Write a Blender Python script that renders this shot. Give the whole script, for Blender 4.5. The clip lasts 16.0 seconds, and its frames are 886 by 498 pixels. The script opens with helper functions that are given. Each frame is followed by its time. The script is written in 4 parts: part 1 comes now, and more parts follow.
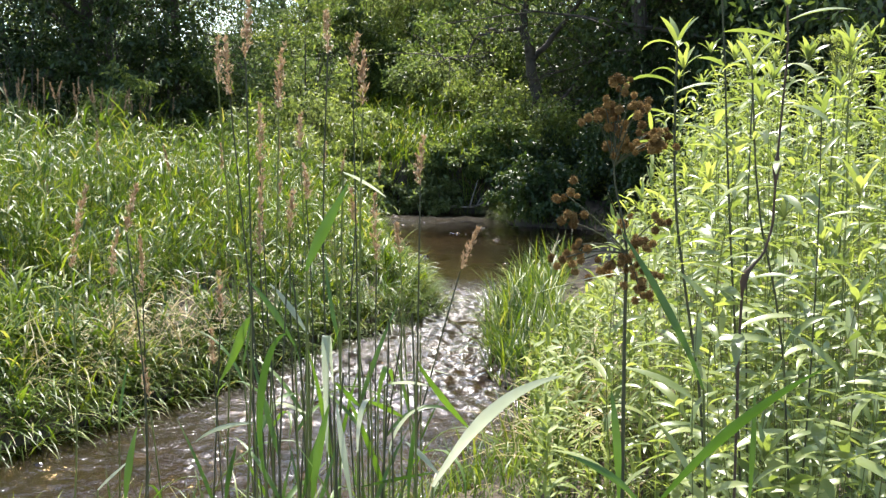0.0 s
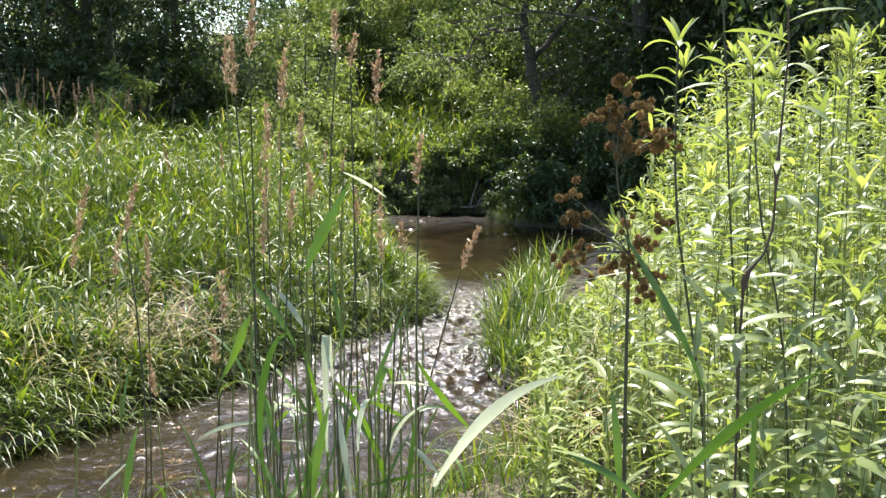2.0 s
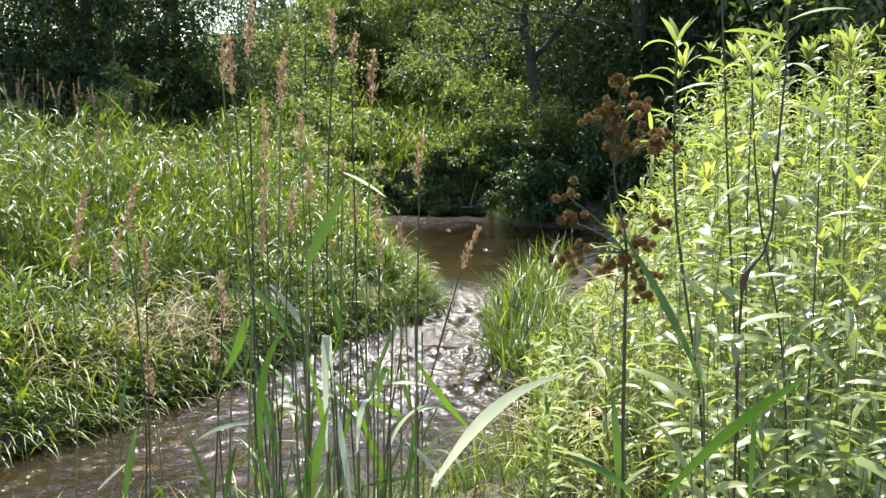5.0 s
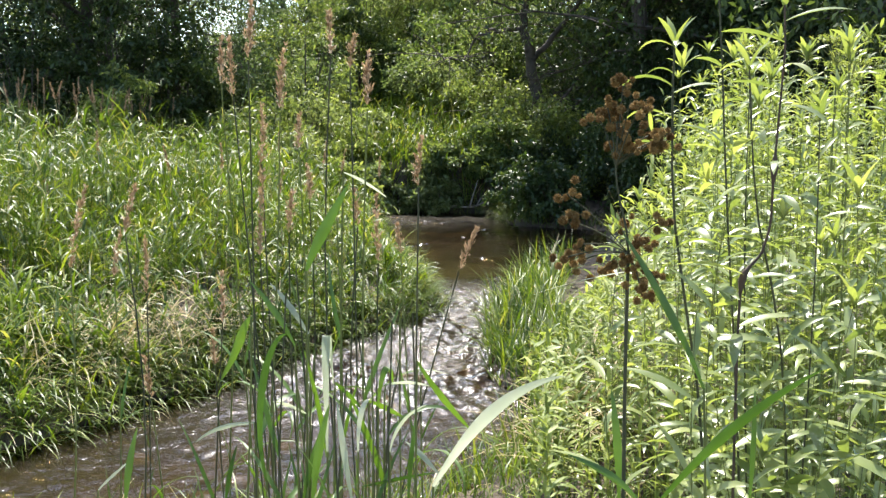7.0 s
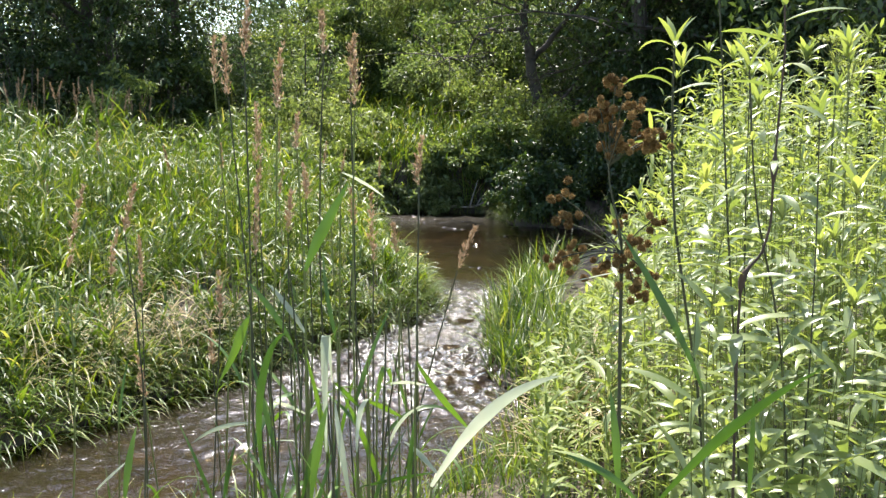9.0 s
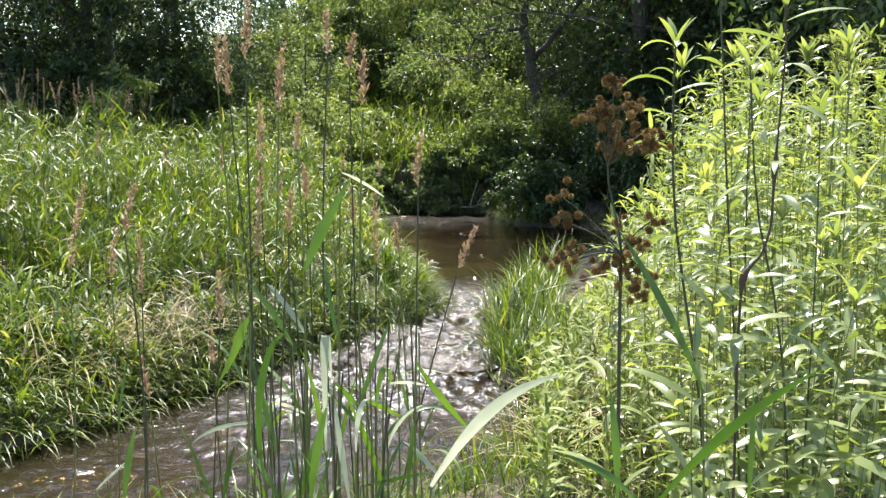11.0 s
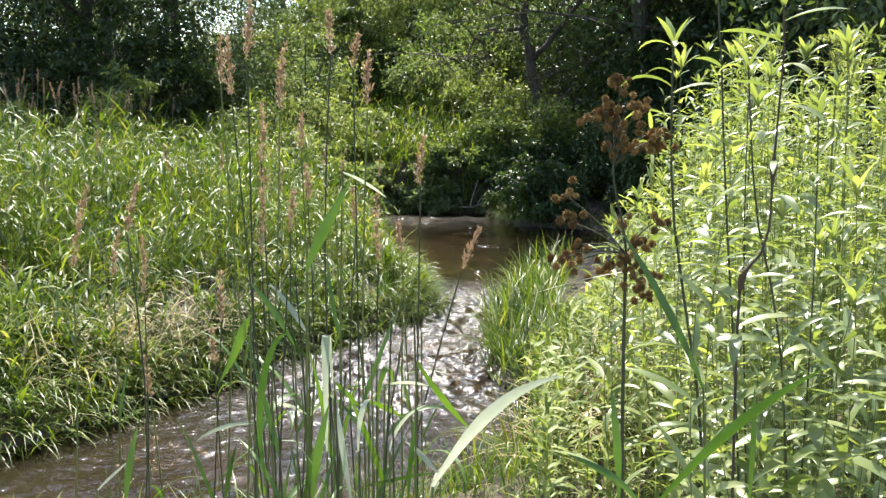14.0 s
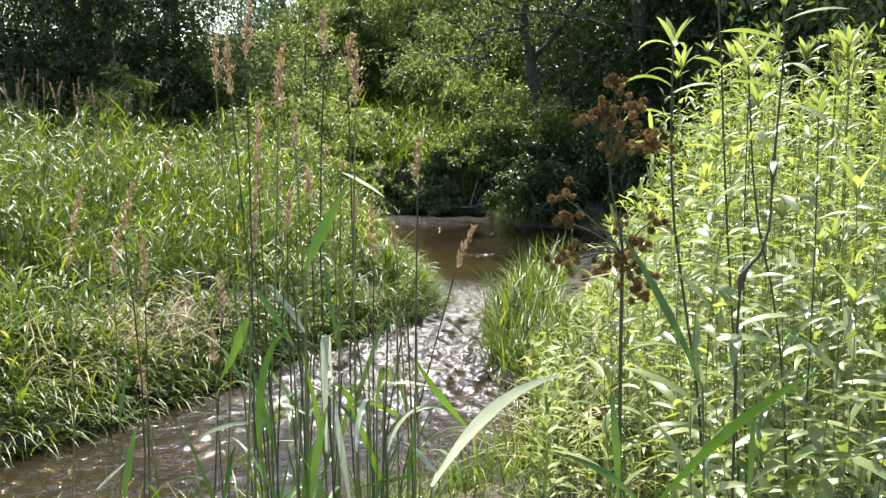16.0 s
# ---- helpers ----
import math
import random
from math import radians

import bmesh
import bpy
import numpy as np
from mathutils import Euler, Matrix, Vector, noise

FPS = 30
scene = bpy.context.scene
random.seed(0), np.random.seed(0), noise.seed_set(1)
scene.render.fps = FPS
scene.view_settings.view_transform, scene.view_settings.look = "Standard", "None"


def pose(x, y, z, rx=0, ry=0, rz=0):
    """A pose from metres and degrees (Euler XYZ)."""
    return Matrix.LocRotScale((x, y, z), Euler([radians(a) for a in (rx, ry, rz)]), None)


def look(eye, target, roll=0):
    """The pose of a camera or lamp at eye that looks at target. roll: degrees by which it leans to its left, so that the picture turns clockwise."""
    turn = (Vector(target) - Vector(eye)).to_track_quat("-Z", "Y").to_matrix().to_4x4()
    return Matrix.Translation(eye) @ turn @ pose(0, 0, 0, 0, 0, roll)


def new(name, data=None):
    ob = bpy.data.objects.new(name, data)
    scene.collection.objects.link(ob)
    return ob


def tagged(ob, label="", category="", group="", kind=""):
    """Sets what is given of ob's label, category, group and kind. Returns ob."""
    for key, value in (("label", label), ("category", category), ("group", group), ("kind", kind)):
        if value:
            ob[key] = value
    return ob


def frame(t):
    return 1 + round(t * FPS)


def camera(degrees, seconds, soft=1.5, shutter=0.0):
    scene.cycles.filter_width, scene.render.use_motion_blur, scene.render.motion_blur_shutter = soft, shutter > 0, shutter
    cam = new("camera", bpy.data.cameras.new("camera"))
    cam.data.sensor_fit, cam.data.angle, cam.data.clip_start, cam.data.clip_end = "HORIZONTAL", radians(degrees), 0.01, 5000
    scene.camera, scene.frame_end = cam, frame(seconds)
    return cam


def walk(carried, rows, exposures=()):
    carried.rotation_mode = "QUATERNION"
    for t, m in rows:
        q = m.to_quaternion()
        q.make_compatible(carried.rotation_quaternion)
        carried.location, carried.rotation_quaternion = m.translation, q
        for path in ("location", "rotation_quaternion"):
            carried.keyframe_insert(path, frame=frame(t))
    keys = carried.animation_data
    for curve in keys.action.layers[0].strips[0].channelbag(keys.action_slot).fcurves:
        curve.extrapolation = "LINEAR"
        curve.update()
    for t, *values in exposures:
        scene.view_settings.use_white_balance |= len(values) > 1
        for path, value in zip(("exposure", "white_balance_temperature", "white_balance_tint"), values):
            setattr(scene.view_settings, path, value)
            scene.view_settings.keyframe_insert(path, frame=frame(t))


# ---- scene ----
cam = camera(50, 16.0, soft=1.4)
EYE = (0.0, 0.0, 1.5)
walk(cam, [(0.0, pose(*EYE, 81.84, 0, 0)), (16.0, pose(*EYE, 81.84, 0, 0))], exposures=[(0.0, 1.46), (16.0, 1.46)])

# ---- light: high sun ahead of the camera ----
SUN_AZ, SUN_EL = radians(-6), radians(60)
world = bpy.data.worlds.new("sky")
scene.world = world
world.use_nodes = True
sky = world.node_tree.nodes.new("ShaderNodeTexSky")
sky.sky_type, sky.sun_disc = "NISHITA", False
sky.sun_elevation, sky.sun_rotation = SUN_EL, SUN_AZ
back = world.node_tree.nodes["Background"]
back.inputs["Strength"].default_value = 0.165
world.node_tree.links.new(sky.outputs[0], back.inputs["Color"])
sun = new("sun", bpy.data.lights.new("sun", "SUN"))
sun.data.energy, sun.data.angle, sun.data.color = 5.0, radians(0.55), (1.0, 0.95, 0.86)
sun.matrix_world = look((30 * math.sin(SUN_AZ) * math.cos(SUN_EL), 30 * math.cos(SUN_AZ) * math.cos(SUN_EL), 30 * math.sin(SUN_EL)), (0, 0, 0))

rng = np.random.default_rng(11)


# ---- materials ----
def nodes_of(name):
    m = bpy.data.materials.new(name)
    m.use_nodes = True
    t = m.node_tree
    for n in list(t.nodes):
        t.nodes.remove(n)
    out = t.nodes.new("ShaderNodeOutputMaterial")
    return m, t, out


def noise_tex(t, scale, detail=3.0):
    co = t.nodes.new("ShaderNodeTexCoord")
    n = t.nodes.new("ShaderNodeTexNoise")
    n.inputs["Scale"].default_value, n.inputs["Detail"].default_value = scale, detail
    t.links.new(co.outputs["Object"], n.inputs["Vector"])
    return n


def ramp(t, source, stops):
    r = t.nodes.new("ShaderNodeValToRGB")
    e = r.color_ramp.elements
    e[0].position, e[0].color = stops[0][0], (*stops[0][1], 1)
    e[1].position, e[1].color = stops[-1][0], (*stops[-1][1], 1)
    for p, c in stops[1:-1]:
        e.new(p).color = (*c, 1)
    t.links.new(source, r.inputs[0])
    return r.outputs["Color"]


def leaf_material(name, stops, glow, share=0.42, rough=0.42, island=True, patch=None, spec=0.5):
    """Leaf tissue: reflected colour by leaf, light coming through it in a yellower green."""
    m, t, out = nodes_of(name)
    if island:
        r = t.nodes.new("ShaderNodeNewGeometry").outputs["Random Per Island"]
    else:
        r = t.nodes.new("ShaderNodeObjectInfo").outputs["Random"]
    col = ramp(t, r, stops)
    n = noise_tex(t, patch or 9.0, 3.0)
    vary = ramp(t, n.outputs["Fac"], [(0.3, (0.55, 0.6, 0.55)), (0.7, (1.25, 1.2, 1.1))])
    mul = t.nodes.new("ShaderNodeMix")
    mul.data_type, mul.blend_type = "RGBA", "MULTIPLY"
    mul.inputs["Factor"].default_value = 1.0
    t.links.new(col, mul.inputs["A"])
    t.links.new(vary, mul.inputs["B"])
    if name in ("tree_leaf", "willow_leaf", "shade_leaf"):
        own = t.nodes.new("ShaderNodeObjectInfo").outputs["Random"]
        shift = ramp(t, own, [(0.0, (0.72, 0.8, 0.85)), (0.5, (1.0, 1.0, 1.0)), (1.0, (1.12, 1.08, 0.95))])
        again = t.nodes.new("ShaderNodeMix")
        again.data_type, again.blend_type = "RGBA", "MULTIPLY"
        again.inputs["Factor"].default_value = 1.0
        t.links.new(mul.outputs["Result"], again.inputs["A"])
        t.links.new(shift, again.inputs["B"])
        mul = again
    p = t.nodes.new("ShaderNodeBsdfPrincipled")
    p.inputs["Roughness"].default_value = rough
    p.inputs["Specular IOR Level"].default_value = spec
    t.links.new(mul.outputs["Result"], p.inputs["Base Color"])
    tr = t.nodes.new("ShaderNodeBsdfTranslucent")
    m2 = t.nodes.new("ShaderNodeMix")
    m2.data_type, m2.blend_type = "RGBA", "MULTIPLY"
    m2.inputs["Factor"].default_value = 1.0
    m2.inputs["B"].default_value = (*glow, 1)
    t.links.new(mul.outputs["Result"], m2.inputs["A"])
    t.links.new(m2.outputs["Result"], tr.inputs["Color"])
    mix = t.nodes.new("ShaderNodeMixShader")
    mix.inputs[0].default_value = share
    t.links.new(p.outputs[0], mix.inputs[1])
    t.links.new(tr.outputs[0], mix.inputs[2])
    t.links.new(mix.outputs[0], out.inputs["Surface"])
    return m


def solid_material(name, stops, scale, rough=0.8, bump=0.3, bump_scale=None, dist=0.01):
    m, t, out = nodes_of(name)
    n = noise_tex(t, scale, 6.0)
    p = t.nodes.new("ShaderNodeBsdfPrincipled")
    p.inputs["Roughness"].default_value = rough
    t.links.new(ramp(t, n.outputs["Fac"], stops), p.inputs["Base Color"])
    if bump:
        n2 = noise_tex(t, bump_scale or scale * 4, 5.0)
        b = t.nodes.new("ShaderNodeBump")
        b.inputs["Strength"].default_value, b.inputs["Distance"].default_value = bump, dist
        t.links.new(n2.outputs["Fac"], b.inputs["Height"])
        t.links.new(b.outputs[0], p.inputs["Normal"])
    t.links.new(p.outputs[0], out.inputs["Surface"])
    return m


def water_material():
    """Shallow, slightly brown stream water: clear body, Fresnel gloss, ripple relief that follows the stream's pace."""
    m, t, out = nodes_of("stream_water")
    n1, n2 = noise_tex(t, 18.0, 3.0), noise_tex(t, 60.0, 2.0)
    place = t.nodes.new("ShaderNodeNewGeometry")
    axes = t.nodes.new("ShaderNodeSeparateXYZ")
    t.links.new(place.outputs["Position"], axes.inputs[0])
    down = t.nodes.new("ShaderNodeMapRange")
    down.inputs["From Min"].default_value, down.inputs["From Max"].default_value = 3.0, 15.0
    t.links.new(axes.outputs["Y"], down.inputs["Value"])
    chop = t.nodes.new("ShaderNodeValToRGB")
    e = chop.color_ramp.elements
    e[0].position, e[0].color = 0.0, (0.26, 0.26, 0.26, 1)
    e[1].position, e[1].color = 1.0, (0.7, 0.7, 0.7, 1)
    for at, v in [(0.14, 0.65), (0.24, 1.0), (0.41, 1.0), (0.47, 0.12), (0.74, 0.05), (0.84, 0.6)]:
        e.new(at).color = (v, v, v, 1)
    t.links.new(down.outputs[0], chop.inputs[0])
    add = t.nodes.new("ShaderNodeMath")
    add.operation = "MULTIPLY_ADD"
    add.inputs[1].default_value = 0.5
    t.links.new(n2.outputs["Fac"], add.inputs[0])
    t.links.new(n1.outputs["Fac"], add.inputs[2])
    b = t.nodes.new("ShaderNodeBump")
    b.inputs["Distance"].default_value = 0.018
    t.links.new(chop.outputs["Color"], b.inputs["Strength"])
    t.links.new(add.outputs[0], b.inputs["Height"])
    clear = t.nodes.new("ShaderNodeBsdfTransparent")
    clear.inputs["Color"].default_value = (0.42, 0.35, 0.23, 1)
    silt = t.nodes.new("ShaderNodeBsdfDiffuse")
    silt.inputs["Color"].default_value = (0.13, 0.085, 0.045, 1)
    body = t.nodes.new("ShaderNodeMixShader")
    body.inputs[0].default_value = 0.1
    t.links.new(clear.outputs[0], body.inputs[1])
    t.links.new(silt.outputs[0], body.inputs[2])
    gloss = t.nodes.new("ShaderNodeBsdfGlossy")
    sheen = t.nodes.new("ShaderNodeMapRange")
    sheen.inputs["To Min"].default_value, sheen.inputs["To Max"].default_value = 0.08, 0.21
    t.links.new(chop.outputs["Color"], sheen.inputs["Value"])
    t.links.new(sheen.outputs[0], gloss.inputs["Roughness"])
    fr = t.nodes.new("ShaderNodeFresnel")
    fr.inputs["IOR"].default_value = 1.42
    for node in (gloss, fr):
        t.links.new(b.outputs[0], node.inputs["Normal"])
    mix = t.nodes.new("ShaderNodeMixShader")
    t.links.new(fr.outputs[0], mix.inputs[0])
    t.links.new(body.outputs[0], mix.inputs[1])
    t.links.new(gloss.outputs[0], mix.inputs[2])
    t.links.new(mix.outputs[0], out.inputs["Surface"])
    return m


WATER = water_material()
SOIL = solid_material("soil", [(0.3, (0.035, 0.025, 0.016)), (0.55, (0.07, 0.05, 0.033)), (0.75, (0.12, 0.09, 0.06))], 3.0, 0.9, 0.6, 40, 0.03)
BED = solid_material("pebble", [(0.3, (0.07, 0.05, 0.035)), (0.6, (0.16, 0.115, 0.075)), (0.8, (0.24, 0.2, 0.15))], 6.0, 0.6, 0.3)
BARK = solid_material("bark", [(0.3, (0.03, 0.024, 0.018)), (0.7, (0.11, 0.09, 0.07))], 9.0, 0.9, 0.8, 30, 0.02)
DEADWOOD = solid_material("bleached_wood", [(0.3, (0.14, 0.11, 0.085)), (0.7, (0.34, 0.3, 0.25))], 14.0, 0.85, 0.5)
GREEN_STEM = solid_material("green_stem", [(0.3, (0.085, 0.1, 0.02)), (0.7, (0.165, 0.18, 0.04))], 12.0, 0.75, 0.0)
DARK_STEM = solid_material("dark_stem", [(0.3, (0.03, 0.036, 0.014)), (0.7, (0.08, 0.075, 0.03))], 14.0, 0.8, 0.3)
RED_STEM = solid_material("red_stem", [(0.3, (0.035, 0.028, 0.016)), (0.7, (0.1, 0.06, 0.038))], 20.0, 0.85, 0.3)
GRASS = leaf_material("meadow_leaf", [(0.0, (0.034, 0.066, 0.012)), (0.5, (0.096, 0.15, 0.026)), (0.93, (0.21, 0.25, 0.048)), (0.97, (0.34, 0.3, 0.16)), (1.0, (0.4, 0.34, 0.2))], (1.35, 1.4, 0.42), 0.4, 0.4, True, 0.8, 0.38)
STRAW = leaf_material("dead_grass", [(0.0, (0.28, 0.22, 0.1)), (1.0, (0.44, 0.37, 0.2))], (1.1, 1.0, 0.8), 0.25, 0.6, True)
# pale leaf whose whitish colour stands in for sun sheen
PALE_SHEEN_LEAF = leaf_material("pale_sheen_leaf", [(0.0, (0.4, 0.43, 0.31)), (1.0, (0.53, 0.54, 0.43))], (1.0, 1.05, 1.0), 0.45, 0.38, False)
REED_LEAF = leaf_material("reed_leaf", [(0.0, (0.06, 0.12, 0.026)), (1.0, (0.13, 0.21, 0.045))], (1.05, 1.2, 0.3), 0.4, 0.42, False)
PANICLE = leaf_material("seed_panicle", [(0.0, (0.32, 0.2, 0.12)), (1.0, (0.6, 0.44, 0.29))], (1.0, 0.95, 0.85), 0.35, 0.7, True)
SPIKELET = leaf_material("brown_spikelet", [(0.0, (0.15, 0.085, 0.028)), (1.0, (0.4, 0.26, 0.1))], (1.0, 0.85, 0.45), 0.25, 0.8, False, 40.0, 0.2)
HERB_LEAF = leaf_material("herb_leaf", [(0.0, (0.15, 0.2, 0.075)), (0.6, (0.26, 0.31, 0.115)), (1.0, (0.39, 0.42, 0.19))], (1.4, 1.4, 0.62), 0.44, 0.34, False, None, 0.65)
HERB_MASS = leaf_material("herb_mass_leaf", [(0.0, (0.15, 0.2, 0.07)), (0.6, (0.25, 0.305, 0.105)), (1.0, (0.37, 0.41, 0.17))], (1.42, 1.4, 0.62), 0.46, 0.5, True, 3.0, 0.3)
TREE_LEAF = leaf_material("tree_leaf", [(0.0, (0.1, 0.14, 0.05)), (0.6, (0.17, 0.22, 0.08)), (1.0, (0.27, 0.31, 0.13))], (1.45, 1.45, 0.7), 0.55, 0.45, True, 0.7, 0.4)
WILLOW_LEAF = leaf_material("willow_leaf", [(0.0, (0.13, 0.17, 0.075)), (0.6, (0.19, 0.235, 0.105)), (1.0, (0.28, 0.32, 0.17))], (1.3, 1.35, 0.8), 0.55, 0.45, True, 0.7, 0.4)
# shaded copy of the tree leaf: dimness under the canopy is in its colour
SHADED_LEAF = leaf_material("shade_leaf", [(0.0, (0.036, 0.062, 0.022)), (0.7, (0.062, 0.096, 0.034)), (1.0, (0.12, 0.155, 0.065))], (1.3, 1.4, 0.6), 0.34, 0.45, True, 0.5, 0.4)
YELLOW = leaf_material("yellow_flower", [(0.0, (0.3, 0.36, 0.08)), (1.0, (0.42, 0.45, 0.12))], (1.0, 1.0, 0.6), 0.3, 0.6, True)


# ---- mesh tools ----
class Build:
    """Gathers vertices and quads and turns them into one mesh."""

    def __init__(self):
        self.v, self.q, self.n = [], [], 0

    def add(self, verts, quads):
        verts = np.asarray(verts, dtype=np.float32).reshape(-1, 3)
        self.v.append(verts)
        self.q.append(np.asarray(quads, dtype=np.int32).reshape(-1, 4) + self.n)
        self.n += len(verts)
        return self

    def mesh(self, name, material, smooth=True):
        v, q = np.concatenate(self.v), np.concatenate(self.q)
        me = bpy.data.meshes.new(name)
        me.vertices.add(len(v))
        me.vertices.foreach_set("co", v.ravel())
        me.loops.add(q.size)
        me.loops.foreach_set("vertex_index", q.ravel())
        me.polygons.add(len(q))
        me.polygons.foreach_set("loop_start", np.arange(0, q.size, 4, dtype=np.int32))
        me.polygons.foreach_set("loop_total", np.full(len(q), 4, dtype=np.int32))
        me.polygons.foreach_set("use_smooth", np.full(len(q), smooth))
        me.update()
        me.validate()
        me.materials.append(material)
        return me


def part(name, shape, material, parent, label="", m=None):
    """One mesh object under a thing; shape is a Build or a mesh that alike parts share."""
    me = shape.mesh(name, material) if isinstance(shape, Build) else shape
    ob = new(name, me)
    ob.parent = parent
    if m is not None:
        ob.matrix_basis = m
    return tagged(ob, label)


def thing(name, m, label, category, group="", kind=""):
    ob = new(name)
    ob.empty_display_size = 0.1
    ob.matrix_basis = m
    return tagged(ob, label, category, group, kind)


def tube(b, pts, radii, sides=6):
    pts = np.asarray(pts, dtype=float)
    n = len(pts)
    radii = np.broadcast_to(radii, n)
    tang = np.gradient(pts, axis=0)
    tang /= np.linalg.norm(tang, axis=1, keepdims=True) + 1e-9
    ref = np.array([0.31, 0.95, 0.05])
    a = np.cross(tang, ref)
    a /= np.linalg.norm(a, axis=1, keepdims=True) + 1e-9
    c = np.cross(tang, a)
    ang = np.arange(sides) * 2 * np.pi / sides
    ring = pts[:, None] + radii[:, None, None] * (a[:, None] * np.cos(ang)[None, :, None] + c[:, None] * np.sin(ang)[None, :, None])
    i, j = np.meshgrid(np.arange(n - 1), np.arange(sides), indexing="ij")
    k = (j + 1) % sides
    quads = np.stack([i * sides + j, i * sides + k, (i + 1) * sides + k, (i + 1) * sides + j], -1)
    b.add(ring, quads)


def strips(b, p, az, tilt, bend, length, width, seg=4, lance=False, twist=0.0, fold=0.0):
    """Many arching blades at once. tilt: angle from upright at the root; bend: how far it turns over; fold: how deep the midrib lies."""
    n = len(p)
    az, tilt, bend, length, width, twist = (np.broadcast_to(np.asarray(v, dtype=float), n) for v in (az, tilt, bend, length, width, twist))
    t = np.linspace(0, 1, seg + 1)
    if lance:
        prof = np.sin(np.pi * np.clip(t * 0.93 + 0.07, 0, 1)) ** 0.8
    else:
        prof = np.minimum(1.0, 0.55 + 2.2 * t) * (1 - t ** 2.2)
    prof[-1] = 0.03
    th = tilt[:, None] + bend[:, None] * t[None] ** 1.3
    ds = length[:, None] / seg
    out = np.cumsum(np.sin(th) * ds, 1) - np.sin(th[:, :1]) * ds
    up = np.cumsum(np.cos(th) * ds, 1) - np.cos(th[:, :1]) * ds
    d = np.stack([np.cos(az), np.sin(az), np.zeros(n)], -1)
    s = np.stack([-np.sin(az), np.cos(az), np.zeros(n)], -1)
    mid = p[:, None] + out[..., None] * d[:, None] + up[..., None] * np.array([0, 0, 1.0])
    nor = -np.cos(th)[..., None] * d[:, None] + np.sin(th)[..., None] * np.array([0, 0, 1.0])
    tw = (twist[:, None] * t[None])[..., None]
    side = np.cos(tw) * s[:, None] + np.sin(tw) * nor
    half = side * (width[:, None] * prof[None] * 0.5)[..., None]
    if fold:
        rise = nor * (width[:, None] * prof[None] * fold)[..., None]
        verts = np.stack([mid - half + rise, mid, mid + half + rise], 2)
        base = (np.arange(n) * (seg + 1) * 3)[:, None] + np.arange(seg)[None] * 3
        q1 = np.stack([base, base + 1, base + 4, base + 3], -1)
        quads = np.concatenate([q1.reshape(-1, 4), (q1 + 1).reshape(-1, 4)])
    else:
        verts = np.stack([mid - half, mid + half], 2)
        base = (np.arange(n) * (seg + 1) * 2)[:, None] + np.arange(seg)[None] * 2
        quads = np.stack([base, base + 1, base + 3, base + 2], -1)
    b.add(verts, quads)


def leaf_cloud(b, centres, count, radius, size, slim=0.42, droop=0.3, r=rng):
    """Small single leaves in clumps round the centres."""
    c = np.repeat(centres, count, 0)
    n = len(c)
    off = r.normal(size=(n, 3))
    off *= (radius * r.random(n) ** 0.5 / (np.linalg.norm(off, axis=1) + 1e-6))[:, None] * np.array([1, 1, 0.75])
    p = c + off
    d = r.normal(size=(n, 3))
    d[:, 2] -= droop * 2
    d /= np.linalg.norm(d, axis=1, keepdims=True)
    nn = r.normal(size=(n, 3)) * 0.7 + np.array([0, 0, 1.0])
    s = np.cross(d, nn)
    s /= np.linalg.norm(s, axis=1, keepdims=True) + 1e-6
    nn = np.cross(s, d)
    ln = (size * (0.6 + 0.8 * r.random(n)))[:, None]
    w = ln * slim * 0.5
    verts = np.stack([p, p + d * ln * 0.45 + s * w + nn * w * 0.4, p + d * ln - nn * w * 0.5, p + d * ln * 0.45 - s * w + nn * w * 0.4], 1)
    b.add(verts, np.arange(n * 4).reshape(-1, 4))


# ---- the stream's outline and the lie of the land ----
BANK_LEFT = [(-9.0, 4.6), (-4.0, 4.25), (-1.95, 4.1), (-1.7, 4.5), (-1.38, 5.05), (-0.95, 5.85), (-0.62, 6.4), (-0.33, 6.75), (-0.1, 7.25), (-0.32, 8.6), (-0.8, 10.2), (-0.86, 12.0), (-0.98, 13.3), (-1.6, 13.8), (-4.0, 14.2), (-9.0, 15.2)]
BANK_RIGHT = [(-9.0, 16.6), (-4.0, 15.2), (-1.0, 14.35), (0.72, 14.2), (0.95, 12.6), (2.1, 12.1), (1.9, 10.8), (1.2, 9.3), (0.75, 8.3), (0.4, 7.1), (0.3, 5.9), (0.32, 5.2), (0.52, 4.6), (0.36, 4.0), (0.1, 3.6), (-0.5, 3.25), (-1.6, 2.9), (-4.0, 2.6), (-9.0, 2.4)]
OUTLINE = np.array(BANK_LEFT + BANK_RIGHT)


def from_water(x, y):
    """Distance from the water's edge, negative in the stream."""
    x, y = np.asarray(x, dtype=float), np.asarray(y, dtype=float)
    best, inside = np.full(x.shape, 1e9), np.zeros(x.shape, dtype=bool)
    for (ax, ay), (bx, by) in zip(OUTLINE, np.roll(OUTLINE, -1, 0)):
        ex, ey = bx - ax, by - ay
        u = np.clip(((x - ax) * ex + (y - ay) * ey) / (ex * ex + ey * ey), 0, 1)
        best = np.minimum(best, np.hypot(x - ax - u * ex, y - ay - u * ey))
        if ey:
            inside ^= ((ay > y) != (by > y)) & (x < ex * (y - ay) / ey + ax)
    return np.where(inside, -best, best)


def waves(x, y, k, seed):
    g = np.random.default_rng(seed)
    z = np.zeros(np.shape(x))
    for _ in range(9):
        a, f, ph = g.random() * 6.283, k * (0.6 + g.random()), g.random() * 6.283
        z += np.sin((x * np.cos(a) + y * np.sin(a)) * f + ph + 0.8 * np.sin(0.6 * f * (x * np.sin(a) - y * np.cos(a)) + ph * 2))
    return z / 4.0


